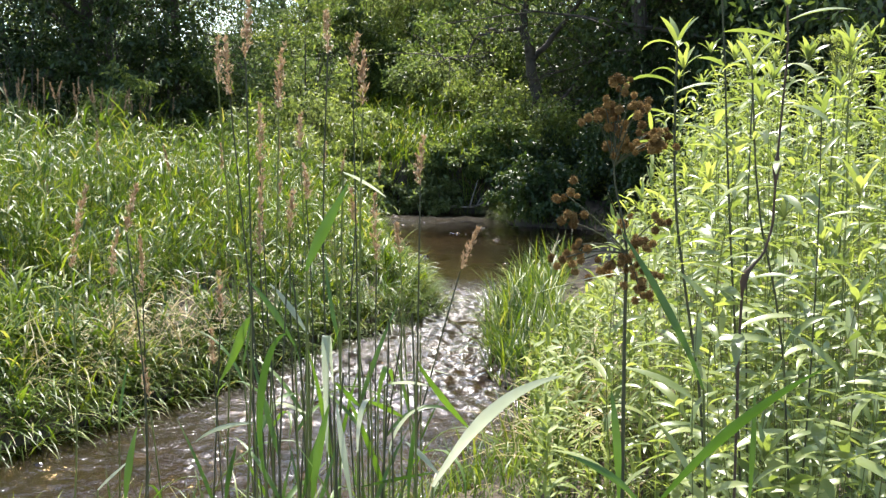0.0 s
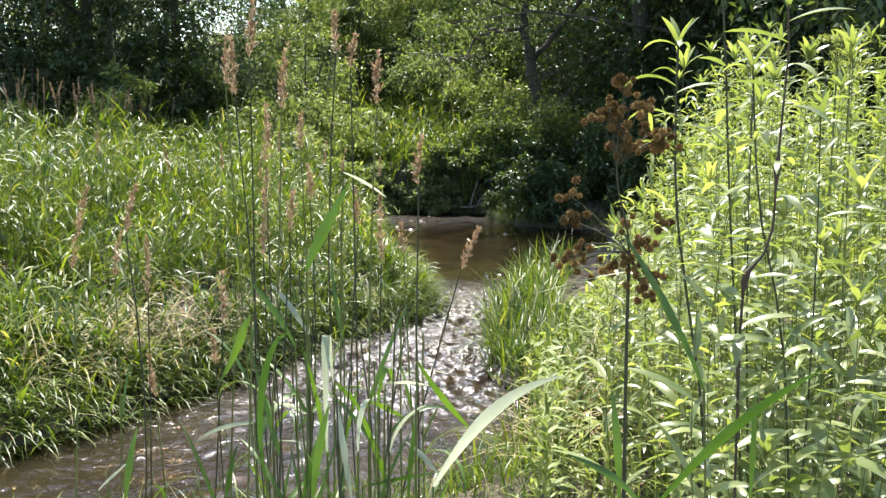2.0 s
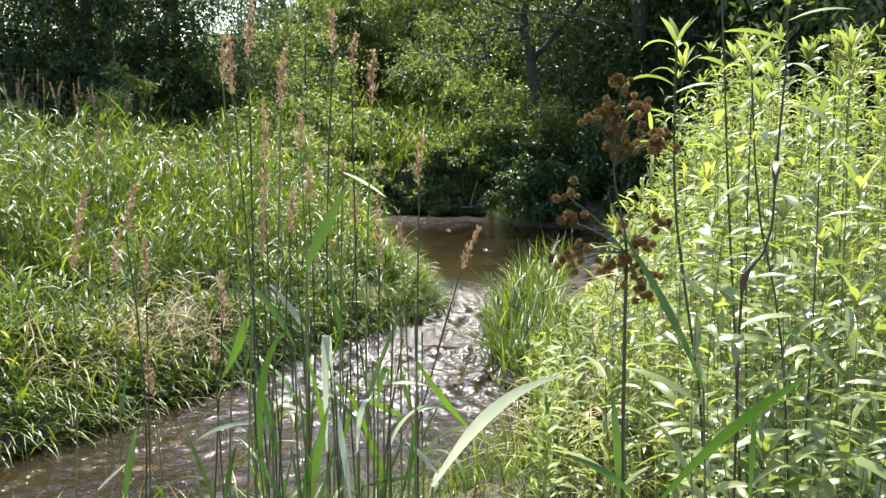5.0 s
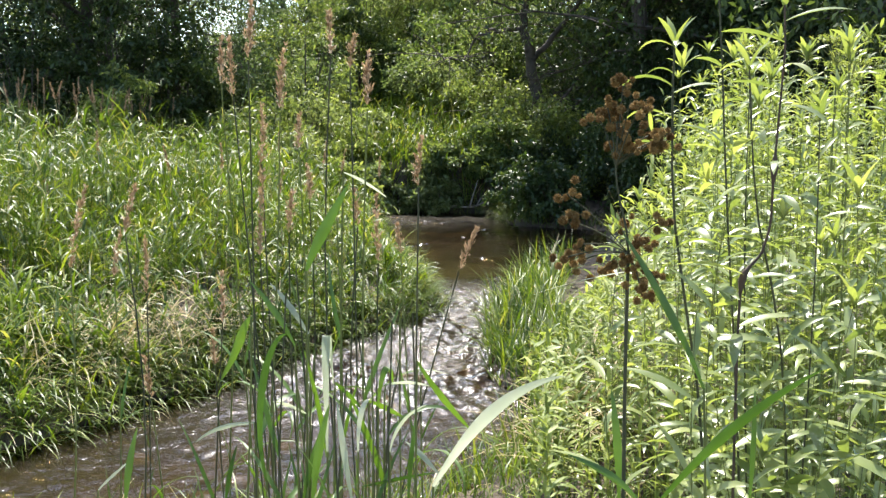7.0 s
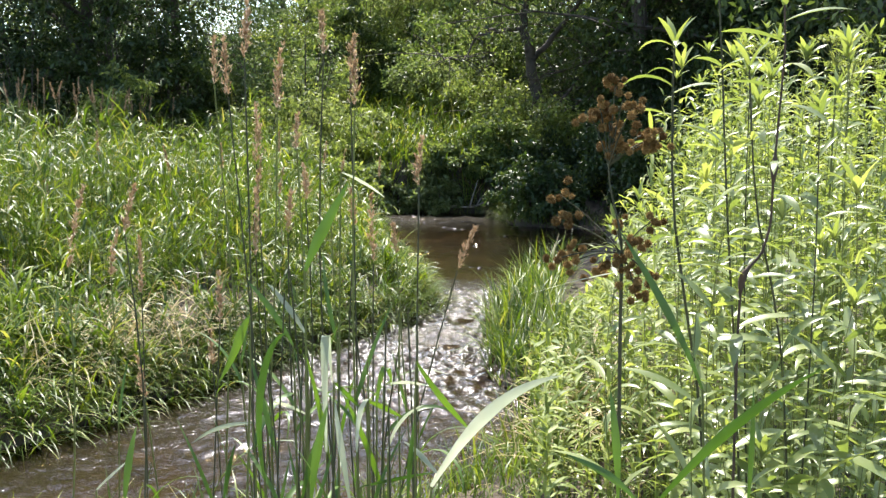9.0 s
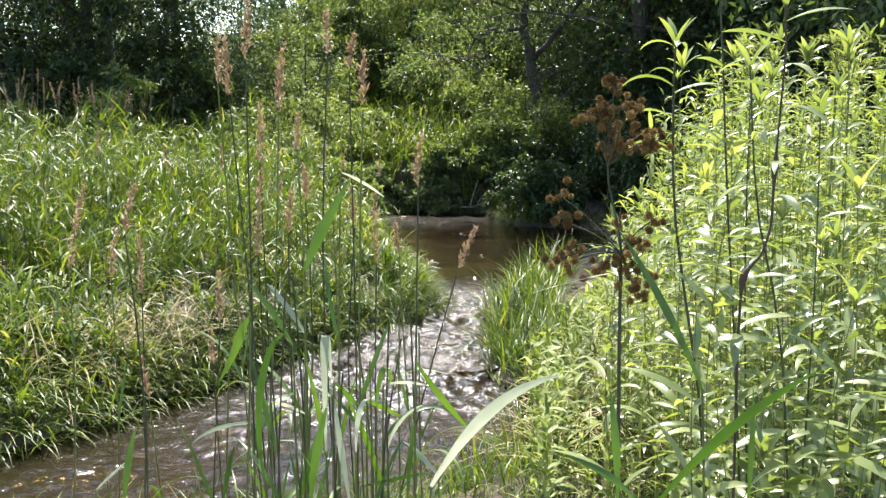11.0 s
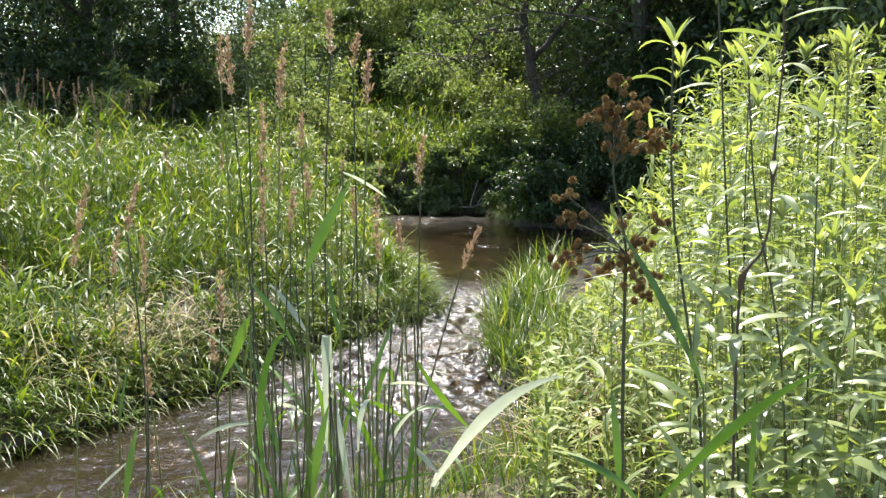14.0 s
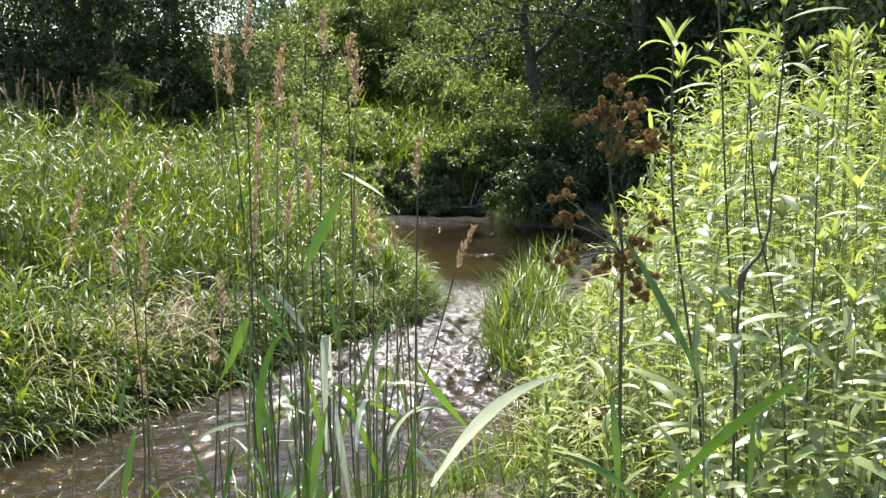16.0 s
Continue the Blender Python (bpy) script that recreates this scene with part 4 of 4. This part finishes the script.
def build_herbs():
    g = np.random.default_rng(19)
    shapes = leaf_shapes(HERB_LEAF, "leaf", [(0.11, 0.016, 0.9, 0.6, True, 0.14), (0.12, 0.018, 1.0, 1.2, True, 0.12), (0.1, 0.014, 0.7, 1.2, True, 0.16), (0.11, 0.018, 1.2, 0.6, True, 0.12), (0.08, 0.015, 0.35, 0.4, True, 0.2), (0.075, 0.015, 0.6, 0.7, True, 0.2)])
    rows = list(HERBS)
    while len(rows) < 165:
        y = g.uniform(1.65, 4.2)
        u = g.uniform(0.12, 0.5)
        x = u * y
        high = (herb_top(u, y) - float(ground_z(x, y))) * g.uniform(0.66, 1.0)
        if float(from_water(x, y)) > 0.05 and (u > 0.235 or y > 2.7 and g.random() < 0.6):
            rows.append((x, y, high, g.uniform(-4, 4), g.uniform(0.08, 0.125) * (1.2 if y < 2.4 else 1.0)))
    # the foremost plants, with broader leaves
    for _ in range(10):
        y, u = g.uniform(1.3, 1.62), g.uniform(0.3, 0.48)
        rows.append((u * y, y, g.uniform(0.85, 1.3), g.uniform(-5, 5), g.uniform(0.15, 0.19)))
    for k, (x, y, high, lean, leaf) in enumerate(rows):
        ob = herb(x, y, high, lean, leaf, shapes, g, DARK_STEM if k < 3 else GREEN_STEM, "leafy wildflower with narrow bright green leaves on a dark stem" if k < 3 else "leafy wildflower with narrow bright green leaves", k < 6 or g.random() < 0.45, 0.04, 0.025 if k < 10 else 0.1)
        base = ob.matrix_basis.translation
        turn = ob.matrix_basis.to_euler().z
        swayers.append((ob, (base.x, base.y, base.z, lean, math.degrees(turn)), 1 / high, y, 2, 1.0 if k < 2 else g.uniform(0.4, 1.0), 0.0 if k < 2 else g.uniform(-0.4, 0.4)))
    # the mass of the same herbs behind
    b = Build()
    n = 520
    y = g.uniform(2.6, 7.0, n)
    u = g.uniform(0.1, 0.62, n)
    x = u * y
    d = from_water(x, y)
    keep = d > 0.06
    x, y, u = x[keep], y[keep], u[keep]
    n = len(x)
    high = (herb_top(u, y) - ground_z(x, y)) * g.uniform(0.68, 1.0, n)
    root = np.stack([x, y, ground_z(x, y)], -1)
    la, le = g.random(n) * 6.283, g.uniform(0, 0.08, n)
    strips(b, root, la, le, le, high, 0.004, 4)
    for k in range(44):
        f = np.clip((k + g.random(n)) / 44 * 0.92 + 0.08, 0, 1)
        off = high * f * le
        at = root + np.stack([np.cos(la) * off * (1 + f * 0.5), np.sin(la) * off * (1 + f * 0.5), high * f * 0.985], -1)
        strips(b, at, g.random(n) * 6.283, g.uniform(0.3, 1.5, n), g.uniform(0.0, 1.3, n), g.uniform(0.05, 0.12, n) * (1.1 - 0.4 * f), g.uniform(0.009, 0.018, n), 4, True, 0.4, 0.12)
    tagged(new("herb_thicket", b.mesh("herb_thicket", HERB_MASS)), "thicket of bright green leafy herbs on the near bank", "plants", kind="stuff")


build_herbs()


def long_blade(pts, width, side=(0.1, 1, 0.25), n=18):
    """One long folded leaf along a curve."""
    mid = bezier(pts, n)
    tang = np.gradient(mid, axis=0)
    tang /= np.linalg.norm(tang, axis=1, keepdims=True)
    sd = np.array(side, dtype=float)
    sd = sd - tang * (tang @ sd)[:, None]
    sd /= np.linalg.norm(sd, axis=1, keepdims=True)
    nor = np.cross(tang, sd)
    t = np.linspace(0, 1, n)
    w = (width * 0.42 * np.minimum(1, 0.2 + 1.7 * t) * (1 - t ** 3) + 0.0004)[:, None]
    v = np.stack([mid - sd * w + nor * w * 0.25, mid, mid + sd * w + nor * w * 0.25], 1)
    k = np.arange(n - 1)[:, None] * 3
    q = np.concatenate([k + [0, 1, 4, 3], k + [1, 2, 5, 4]])
    return Build().add(v, q)


# label, distance, root x, four curve points (x, z), width, turn of the face
BLADES = [
    ("upright broad green reed leaf", 1.3, -0.198, ((-0.190, 1.283), (-0.181, 1.314), (-0.155, 1.358), (-0.132, 1.404)), 0.0209, 15),
    ("pale reed leaf folded over at its top", 1.35, -0.182, ((-0.172, 1.003), (-0.174, 1.174), (-0.173, 1.241), (-0.165, 1.098)), 0.0161, 20),
    ("bright green reed leaf hanging towards the water", 1.3, -0.314, ((-0.269, 1.217), (-0.284, 1.207), (-0.290, 1.166), (-0.324, 1.114)), 0.0201, 25),
    ("twisted green reed leaf arching over the stream", 1.3, -0.255, ((-0.254, 0.979), (-0.275, 1.080), (-0.248, 1.195), (-0.223, 1.186)), 0.0147, 30),
    ("dark green reed leaf slanting low", 1.4, -0.230, ((-0.225, 1.152), (-0.242, 1.184), (-0.270, 1.223), (-0.298, 1.246)), 0.0117, 10),
    ("pale green reed leaf slanting low", 1.5, -0.231, ((-0.219, 1.146), (-0.236, 1.171), (-0.258, 1.203), (-0.285, 1.224)), 0.0116, 20),
    ("broad bright green reed blade", 1.2, -0.181, ((-0.174, 0.988), (-0.170, 1.035), (-0.162, 1.081), (-0.153, 1.114)), 0.0157, 25),
    ("broad bright green reed blade", 1.25, -0.213, ((-0.194, 0.971), (-0.186, 1.007), (-0.177, 1.040), (-0.168, 1.068)), 0.0134, 35),
    ("yellow-tipped reed leaf drooping", 1.4, -0.108, ((-0.100, 1.056), (-0.096, 1.118), (-0.080, 1.136), (-0.079, 1.079)), 0.0125, 20),
    ("small green reed leaf hanging from its stem", 1.4, -0.112, ((-0.114, 1.064), (-0.100, 1.060), (-0.081, 1.043), (-0.062, 1.030)), 0.0117, 15),
    ("dark reed leaf slanting over the water", 1.4, -0.175, ((-0.165, 1.094), (-0.153, 1.083), (-0.140, 1.061), (-0.126, 1.043)), 0.0100, 15),
    ("long green reed leaf slanting over the riffle", 1.3, -0.033, ((-0.037, 1.154), (-0.015, 1.113), (0.013, 1.076), (0.043, 1.040)), 0.0124, 10),
    ("thin pale reed leaf lying level", 1.4, -0.085, ((-0.089, 1.090), (-0.068, 1.095), (-0.042, 1.090), (-0.022, 1.080)), 0.0067, 20),
    ("pale thin leaf arching over brown water", 1.4, -0.297, ((-0.290, 1.031), (-0.323, 1.028), (-0.358, 1.019), (-0.389, 0.989)), 0.0083, 20),
    ("pale reed leaf beside the stems", 1.4, -0.261, ((-0.260, 1.064), (-0.245, 1.060), (-0.228, 1.049), (-0.211, 1.034)), 0.0083, 20),
    ("short green reed leaf over the water", 1.3, -0.472, ((-0.457, 0.945), (-0.455, 0.979), (-0.452, 1.013), (-0.445, 1.048)), 0.0131, 25),
    ("short pale reed leaf over the water", 1.4, -0.555, ((-0.534, 0.923), (-0.522, 0.936), (-0.507, 0.948), (-0.494, 0.959)), 0.0050, 20),
    ("pale reed leaf bent across the stems", 1.3, -0.020, ((-0.005, 0.986), (-0.023, 1.006), (-0.039, 1.021), (-0.056, 1.026)), 0.0093, 20),
    ("pale reed leaf standing between the stems", 1.25, -0.148, ((-0.127, 0.967), (-0.134, 1.015), (-0.144, 1.072), (-0.149, 1.100)), 0.0119, 30),
    ("pale bent reed leaf among the stems", 1.3, -0.125, ((-0.122, 1.021), (-0.122, 1.071), (-0.114, 1.095), (-0.106, 1.090)), 0.0108, 30),
    ("bleached reed leaf bent over", 1.3, -0.079, ((-0.077, 1.021), (-0.074, 1.046), (-0.055, 1.076), (-0.026, 1.081)), 0.0070, 25),
    ("pale folded reed leaf by the seed heads", 1.5, -0.178, ((-0.159, 1.407), (-0.142, 1.401), (-0.115, 1.385), (-0.093, 1.365)), 0.0062, 20),
    ("green reed leaf rising between stems", 1.3, -0.052, ((-0.050, 0.945), (-0.049, 0.988), (-0.043, 1.030), (-0.040, 1.067)), 0.0116, 40),
    ("green reed leaf rising between stems", 1.35, -0.339, ((-0.326, 0.924), (-0.323, 0.950), (-0.319, 0.977), (-0.313, 1.003)), 0.0104, 40),
    ("dark green reed leaf at the water's edge", 1.35, -0.082, ((-0.121, 0.949), (-0.087, 0.954), (-0.054, 0.959), (-0.012, 0.959)), 0.0072, 10),
    ("arching sedge leaf, pale with painted sun sheen", 1.1, -0.017, ((-0.013, 1.051), (0.031, 1.123), (0.078, 1.172), (0.146, 1.181)), 0.0222, 12),
    ("broad green sedge leaf slanting upward", 0.95, 0.224, ((0.226, 1.095), (0.274, 1.150), (0.331, 1.199), (0.402, 1.230)), 0.0170, 10),
    ("broad green bulrush leaf slanting across its stem", 1.15, 0.353, ((0.325, 1.158), (0.298, 1.230), (0.261, 1.294), (0.223, 1.353)), 0.0130, 10),
    ("green sedge leaf arching low", 1.0, 0.165, ((0.216, 1.073), (0.197, 1.099), (0.172, 1.109), (0.140, 1.118)), 0.0107, 10),
    ("green sedge blade beside the bulrush", 1.2, 0.233, ((0.233, 0.988), (0.234, 1.043), (0.230, 1.097), (0.224, 1.135)), 0.0171, 25),
    ("blue-green sedge leaf standing in the herbs", 1.05, 0.370, ((0.355, 1.052), (0.360, 1.086), (0.364, 1.140), (0.365, 1.181)), 0.0162, 40),
]


def build_blades():
    """Single broad leaves of sedge and reed, each on its own stem from the bank."""
    g = np.random.default_rng(44)
    for label, y, rx, curve, width, turn in BLADES:
        home = np.array([rx, y, 0.12])
        ob = thing("sedge", pose(*home), label, "sedge", "sedges on the near bank")
        pts = [np.array([x - rx, dy, z - 0.12]) for (x, z), dy in zip(curve, (0.0, 0.005, 0.015, 0.03))]
        run = pts[3] - pts[0] + (pts[1] - pts[0]) * 0.5
        a = math.radians(turn)
        side = np.array([run[2], 0, -run[0]]) / math.hypot(run[0], run[2]) * math.cos(a) + np.array([0, math.sin(a), 0])
        # pale blades take the colour that has the sun sheen painted in
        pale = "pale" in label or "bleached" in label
        part("leaf", long_blade(pts, width, side), PALE_SHEEN_LEAF if pale else REED_LEAF, ob)
        b, t = Build(), np.linspace(0, 1, 8)
        tube(b, bezier([(0, 0, 0), (0, 0, pts[0][2] * 0.4), pts[0] - (pts[1] - pts[0]) * 0.3 - np.array([0, 0, 0.1]), pts[0]], 8), 0.0024 - 0.001 * t, 6)
        part("stem", b, GREEN_STEM, ob)
        swayers.append((ob, (*home, 0), 0.9, y, 1, g.uniform(0.15, 0.4), g.uniform(-0.3, 0.3)))


build_blades()


def stalk(root, path, radius, leaves, material, label, knots=()):
    """A tall herb that follows its own path; leaves: height, yaw, shape, scale."""
    ob = thing("wildflower", pose(*root), label, "wildflower", "leafy herbs on the near bank")
    path = np.array([(x, 0, z) for x, z in path])
    t = np.linspace(0, len(path) - 1, 60)
    raw = np.stack([np.interp(t, np.arange(len(path)), path[:, i]) for i in range(3)], -1)
    pts = raw.copy()
    pts[1:-1] = (raw[:-2] + raw[1:-1] * 2 + raw[2:]) / 4
    r = 0.75 * radius * (1 - 0.4 * np.linspace(0, 1, 60))
    for z in knots:
        r = r + 0.0042 * np.exp(-((pts[:, 2] - z) / 0.013) ** 2)
    b = Build()
    tube(b, pts, r, 8)
    part("stem", b, material, ob)
    for z, yaw, sh, sc in leaves:
        p = [np.interp(z, pts[:, 2], pts[:, i]) for i in range(3)]
        part("leaf", STALK_LEAVES[sh], None, ob, "", pose(*p, 0, 0, yaw) @ Matrix.Scale(sc, 4))
    swayers.append((ob, (*root, 0), 1 / 1.6, root[1], 2, 1.0, 0.0))


# upright, arching, level, hanging
STALK_LEAVES = leaf_shapes(HERB_LEAF, "leaf", [(0.1, 0.022, 0.35, 0.5, True, 0.16), (0.1, 0.019, 0.9, 1.5, True, 0.14), (0.1, 0.02, 1.15, 0.5, True, 0.12), (0.1, 0.021, 1.5, 0.9, True, 0.12)])


def build_stalks():
    g = np.random.default_rng(61)

    def pairs(z0, z1, step, sc):
        return [(z, yaw + k * 90 + g.uniform(-25, 25), int(g.integers(1, 4)), sc * g.uniform(0.7, 1.15)) for k, z in enumerate(np.arange(z0, z1, step)) for yaw in (10, 190)]

    def rosette(z, sc):
        return [(z, k * 51 + g.uniform(-12, 12), k % 2, sc * g.uniform(0.7, 1.0)) for k in range(7)]

    stalk((0.44, 1.5, 0.13), [(0, 0), (0.0, 0.5), (-0.004, 0.74), (-0.025, 0.933), (-0.052, 1.082), (-0.07, 1.192), (-0.078, 1.282), (-0.081, 1.413), (-0.08, 1.47)], 0.0036,
          [(1.41, 178, 1, 0.95), (1.36, 172, 1, 0.85), (1.31, 183, 1, 0.95), (1.3, 200, 1, 0.55), (1.43, 190, 1, 0.5), (1.40, 5, 2, 0.8), (1.35, 350, 3, 0.9), (1.24, 350, 3, 0.7)] + rosette(1.47, 0.62) + pairs(0.5, 1.2, 0.075, 0.85),
          DARK_STEM, "tall leafy wildflower with arching narrow leaves on a dark stem")
    stalk((0.45, 1.4, 0.13), [(0, 0), (0.0, 0.4), (-0.001, 0.78), (-0.005, 1.032), (-0.003, 1.129), (0.026, 1.162), (0.037, 1.204), (0.038, 1.288), (0.04, 1.329), (0.043, 1.394), (0.046, 1.459), (0.042, 1.523)], 0.0032,
          [(1.52, 80, 0, 0.75), (1.52, 265, 0, 0.7), (1.5, 355, 2, 0.95), (1.47, 176, 2, 0.95), (1.44, 300, 3, 0.6), (1.40, 182, 2, 0.8), (1.38, 320, 3, 0.8), (1.3, 250, 3, 0.5), (1.25, 290, 3, 0.7), (1.13, 188, 2, 1.1), (1.12, 340, 2, 0.7), (1.05, 5, 2, 0.9), (1.04, 250, 3, 0.9), (0.95, 170, 2, 0.9), (0.86, 20, 2, 1.0), (0.8, 200, 2, 1.1)],
          RED_STEM, "tall reddish crooked stalk with swollen joints and few leaves", (1.125, 1.29))
    stalk((0.56, 1.7, 0.13), [(0, 0), (0.0, 0.4), (-0.002, 0.65), (-0.026, 0.96), (-0.044, 1.148), (-0.058, 1.32), (-0.066, 1.44), (-0.077, 1.565)], 0.0034, pairs(0.4, 1.5, 0.075, 0.85), DARK_STEM, "tall leafy wildflower with a straight dark stem")
    stalk((0.62, 1.6, 0.13), [(0, 0), (0.0, 0.4), (-0.01, 0.7), (-0.032, 0.944), (-0.053, 1.063), (-0.083, 1.18), (-0.097, 1.276), (-0.111, 1.44)], 0.0032, rosette(1.44, 0.7) + pairs(0.35, 1.4, 0.075, 0.9), DARK_STEM, "tall leafy wildflower with a dark leaning stem")


build_stalks()


def build_umbels():
    g = np.random.default_rng(71)
    for x, y, high in [(1.06, 2.6, 1.6), (1.16, 2.75, 1.55), (0.9, 2.8, 1.58)]:
        z = float(ground_z(x, y))
        ob = thing("parsnip", pose(x, y, z), "tall stalk with flat yellow-green flower umbels", "wildflower", "umbels on the near bank")
        b = Build()
        tube(b, np.stack([0 * np.arange(5), 0 * np.arange(5), np.linspace(0, high - 0.08, 5)], -1), np.linspace(0.004, 0.0025, 5), 6)
        part("stem", b, GREEN_STEM, ob)
        b, c = Build(), []
        for k in range(14):
            a, r = k * 2.4, 0.075 * math.sqrt((k + 0.5) / 14)
            end = np.array([math.cos(a) * r, math.sin(a) * r, high - 0.005 - 0.15 * r])
            tube(b, np.array([0, 0, high - 0.08]) + (end - np.array([0, 0, high - 0.08])) * np.linspace(0, 1, 4)[:, None], 0.001, 4)
            c.append(end)
        umbel = part("umbel", b, GREEN_STEM, ob)
        b = Build()
        leaf_cloud(b, np.array(c), 30, 0.013, 0.006, 0.8, 0.0, g)
        part("blossom", b, YELLOW, umbel, "tiny yellow-green blossoms")


build_umbels()


def build_seed_stalks():
    """Ripe grass heads standing above the back of the meadow."""
    g = np.random.default_rng(91)
    heads = [panicle(g, 0.22, 0.018, 1.9) for _ in range(3)]
    b = Build()
    tube(b, np.stack([0.02 * np.linspace(0, 1, 6) ** 2, 0 * np.arange(6), np.linspace(0, 1.1, 6)], -1), np.linspace(0.004, 0.002, 6), 5)
    stalk = b.mesh("stem", STRAW)
    for k in range(56):
        if k < 24:
            x, y, h = g.normal(-4.05, 0.35), g.uniform(11.0, 13.4), g.uniform(1.2, 1.5)
        elif k < 46:
            x, y, h = g.normal(-5.3, 0.4), g.uniform(11.5, 13.0), g.uniform(1.2, 1.6)
        else:
            x, y, h = g.uniform(-3.0, -0.6), g.uniform(6.2, 9.0), g.uniform(0.7, 1.0)
        z = float(ground_z(x, y))
        ob = thing("seed_stalk", pose(x, y, z, g.uniform(-8, 8), g.uniform(-10, 10), g.uniform(0, 360)), "dry pinkish-tan grass stalk with a ripe seed head", "grass stalk", "ripe stalks in the meadow")
        part("stem", stalk, None, ob, "", Matrix.Diagonal((1, 1, h / 1.1, 1)))
        part("seed_head", heads[k % 3], None, ob, "", pose(0.02, 0, h, g.uniform(-14, 14), g.uniform(-14, 14), 0))


build_seed_stalks()


# ---- how things move ----
# sideways swing of the tips every half second, in thousandths of their distance
REED_GUST = (-2, 7, 2, 9, 13, -11, 5, 1, -2, 5, 8, -4, 3, 9, 3, -7, -2, -2, -11, 1, 6, -5, -2, -8, -7, -5, -2, 2, 3, 7, -9, 8, -10)
RUSH_GUST = (2, 0, 2, -1, 5, 0, 2, 1, -1, 1, 2, -1, 1, 2, 4, 2, -4, -1, -4, -1, 2, -2, -5, -8, -3, 1, 0, 2, 1, 8, -12, -2, -3)
HERB_GUST = (2, 3, 3, 2.5, 3, 0, 1, 1, 0, 1, 1.5, 0, 1, 1, -1, 1, -1, -2, -1, 0, 0, -1, 0, 1, -1, 0, 0, -2, -2, -2, 0, -1, -2)


def motions():
    times = np.arange(33) * 0.5
    for ob, home, per, depth, which, share, late in swayers:
        gust = np.array((REED_GUST, RUSH_GUST, HERB_GUST)[which]) * 0.001 * share
        swing = np.degrees(np.interp(times - late, times, gust) * depth * per)
        turn = home[4] if len(home) > 4 else 0.0
        walk(ob, [(t, pose(*home[:3], 0, home[3] + a, 0) @ pose(0, 0, 0, 0, 0, turn)) for t, a in zip(times, swing)])
    for ob, start, side, yaw, speed in ripples:
        rows = []
        for t in np.arange(0, 16.01, 0.5):
            s = start + speed * t
            x, y = np.interp(s, ALONG, FLOW[:, 0]), np.interp(s, ALONG, FLOW[:, 1])
            if s < 0:
                x = x + s
            x += side * np.interp(s, ALONG, HALF)
            sink = 0.016 * (1 - float(smooth((8.2 - y) / 0.8))) + 0.008 * float(smooth((5.0 - y) / 0.8)) + 0.012 * float(smooth((-0.75 - x) / 0.5))
            rows.append((t, pose(x, y, 0.004 - sink + 0.014 * float(smooth((8.2 - y) / 0.8) * smooth((y - 4.6) / 1.0)) + 0.004 * math.sin(5 * t + yaw), 0, 0, yaw + 25 * math.sin(0.6 * t + yaw))))
        walk(ob, rows)


motions()
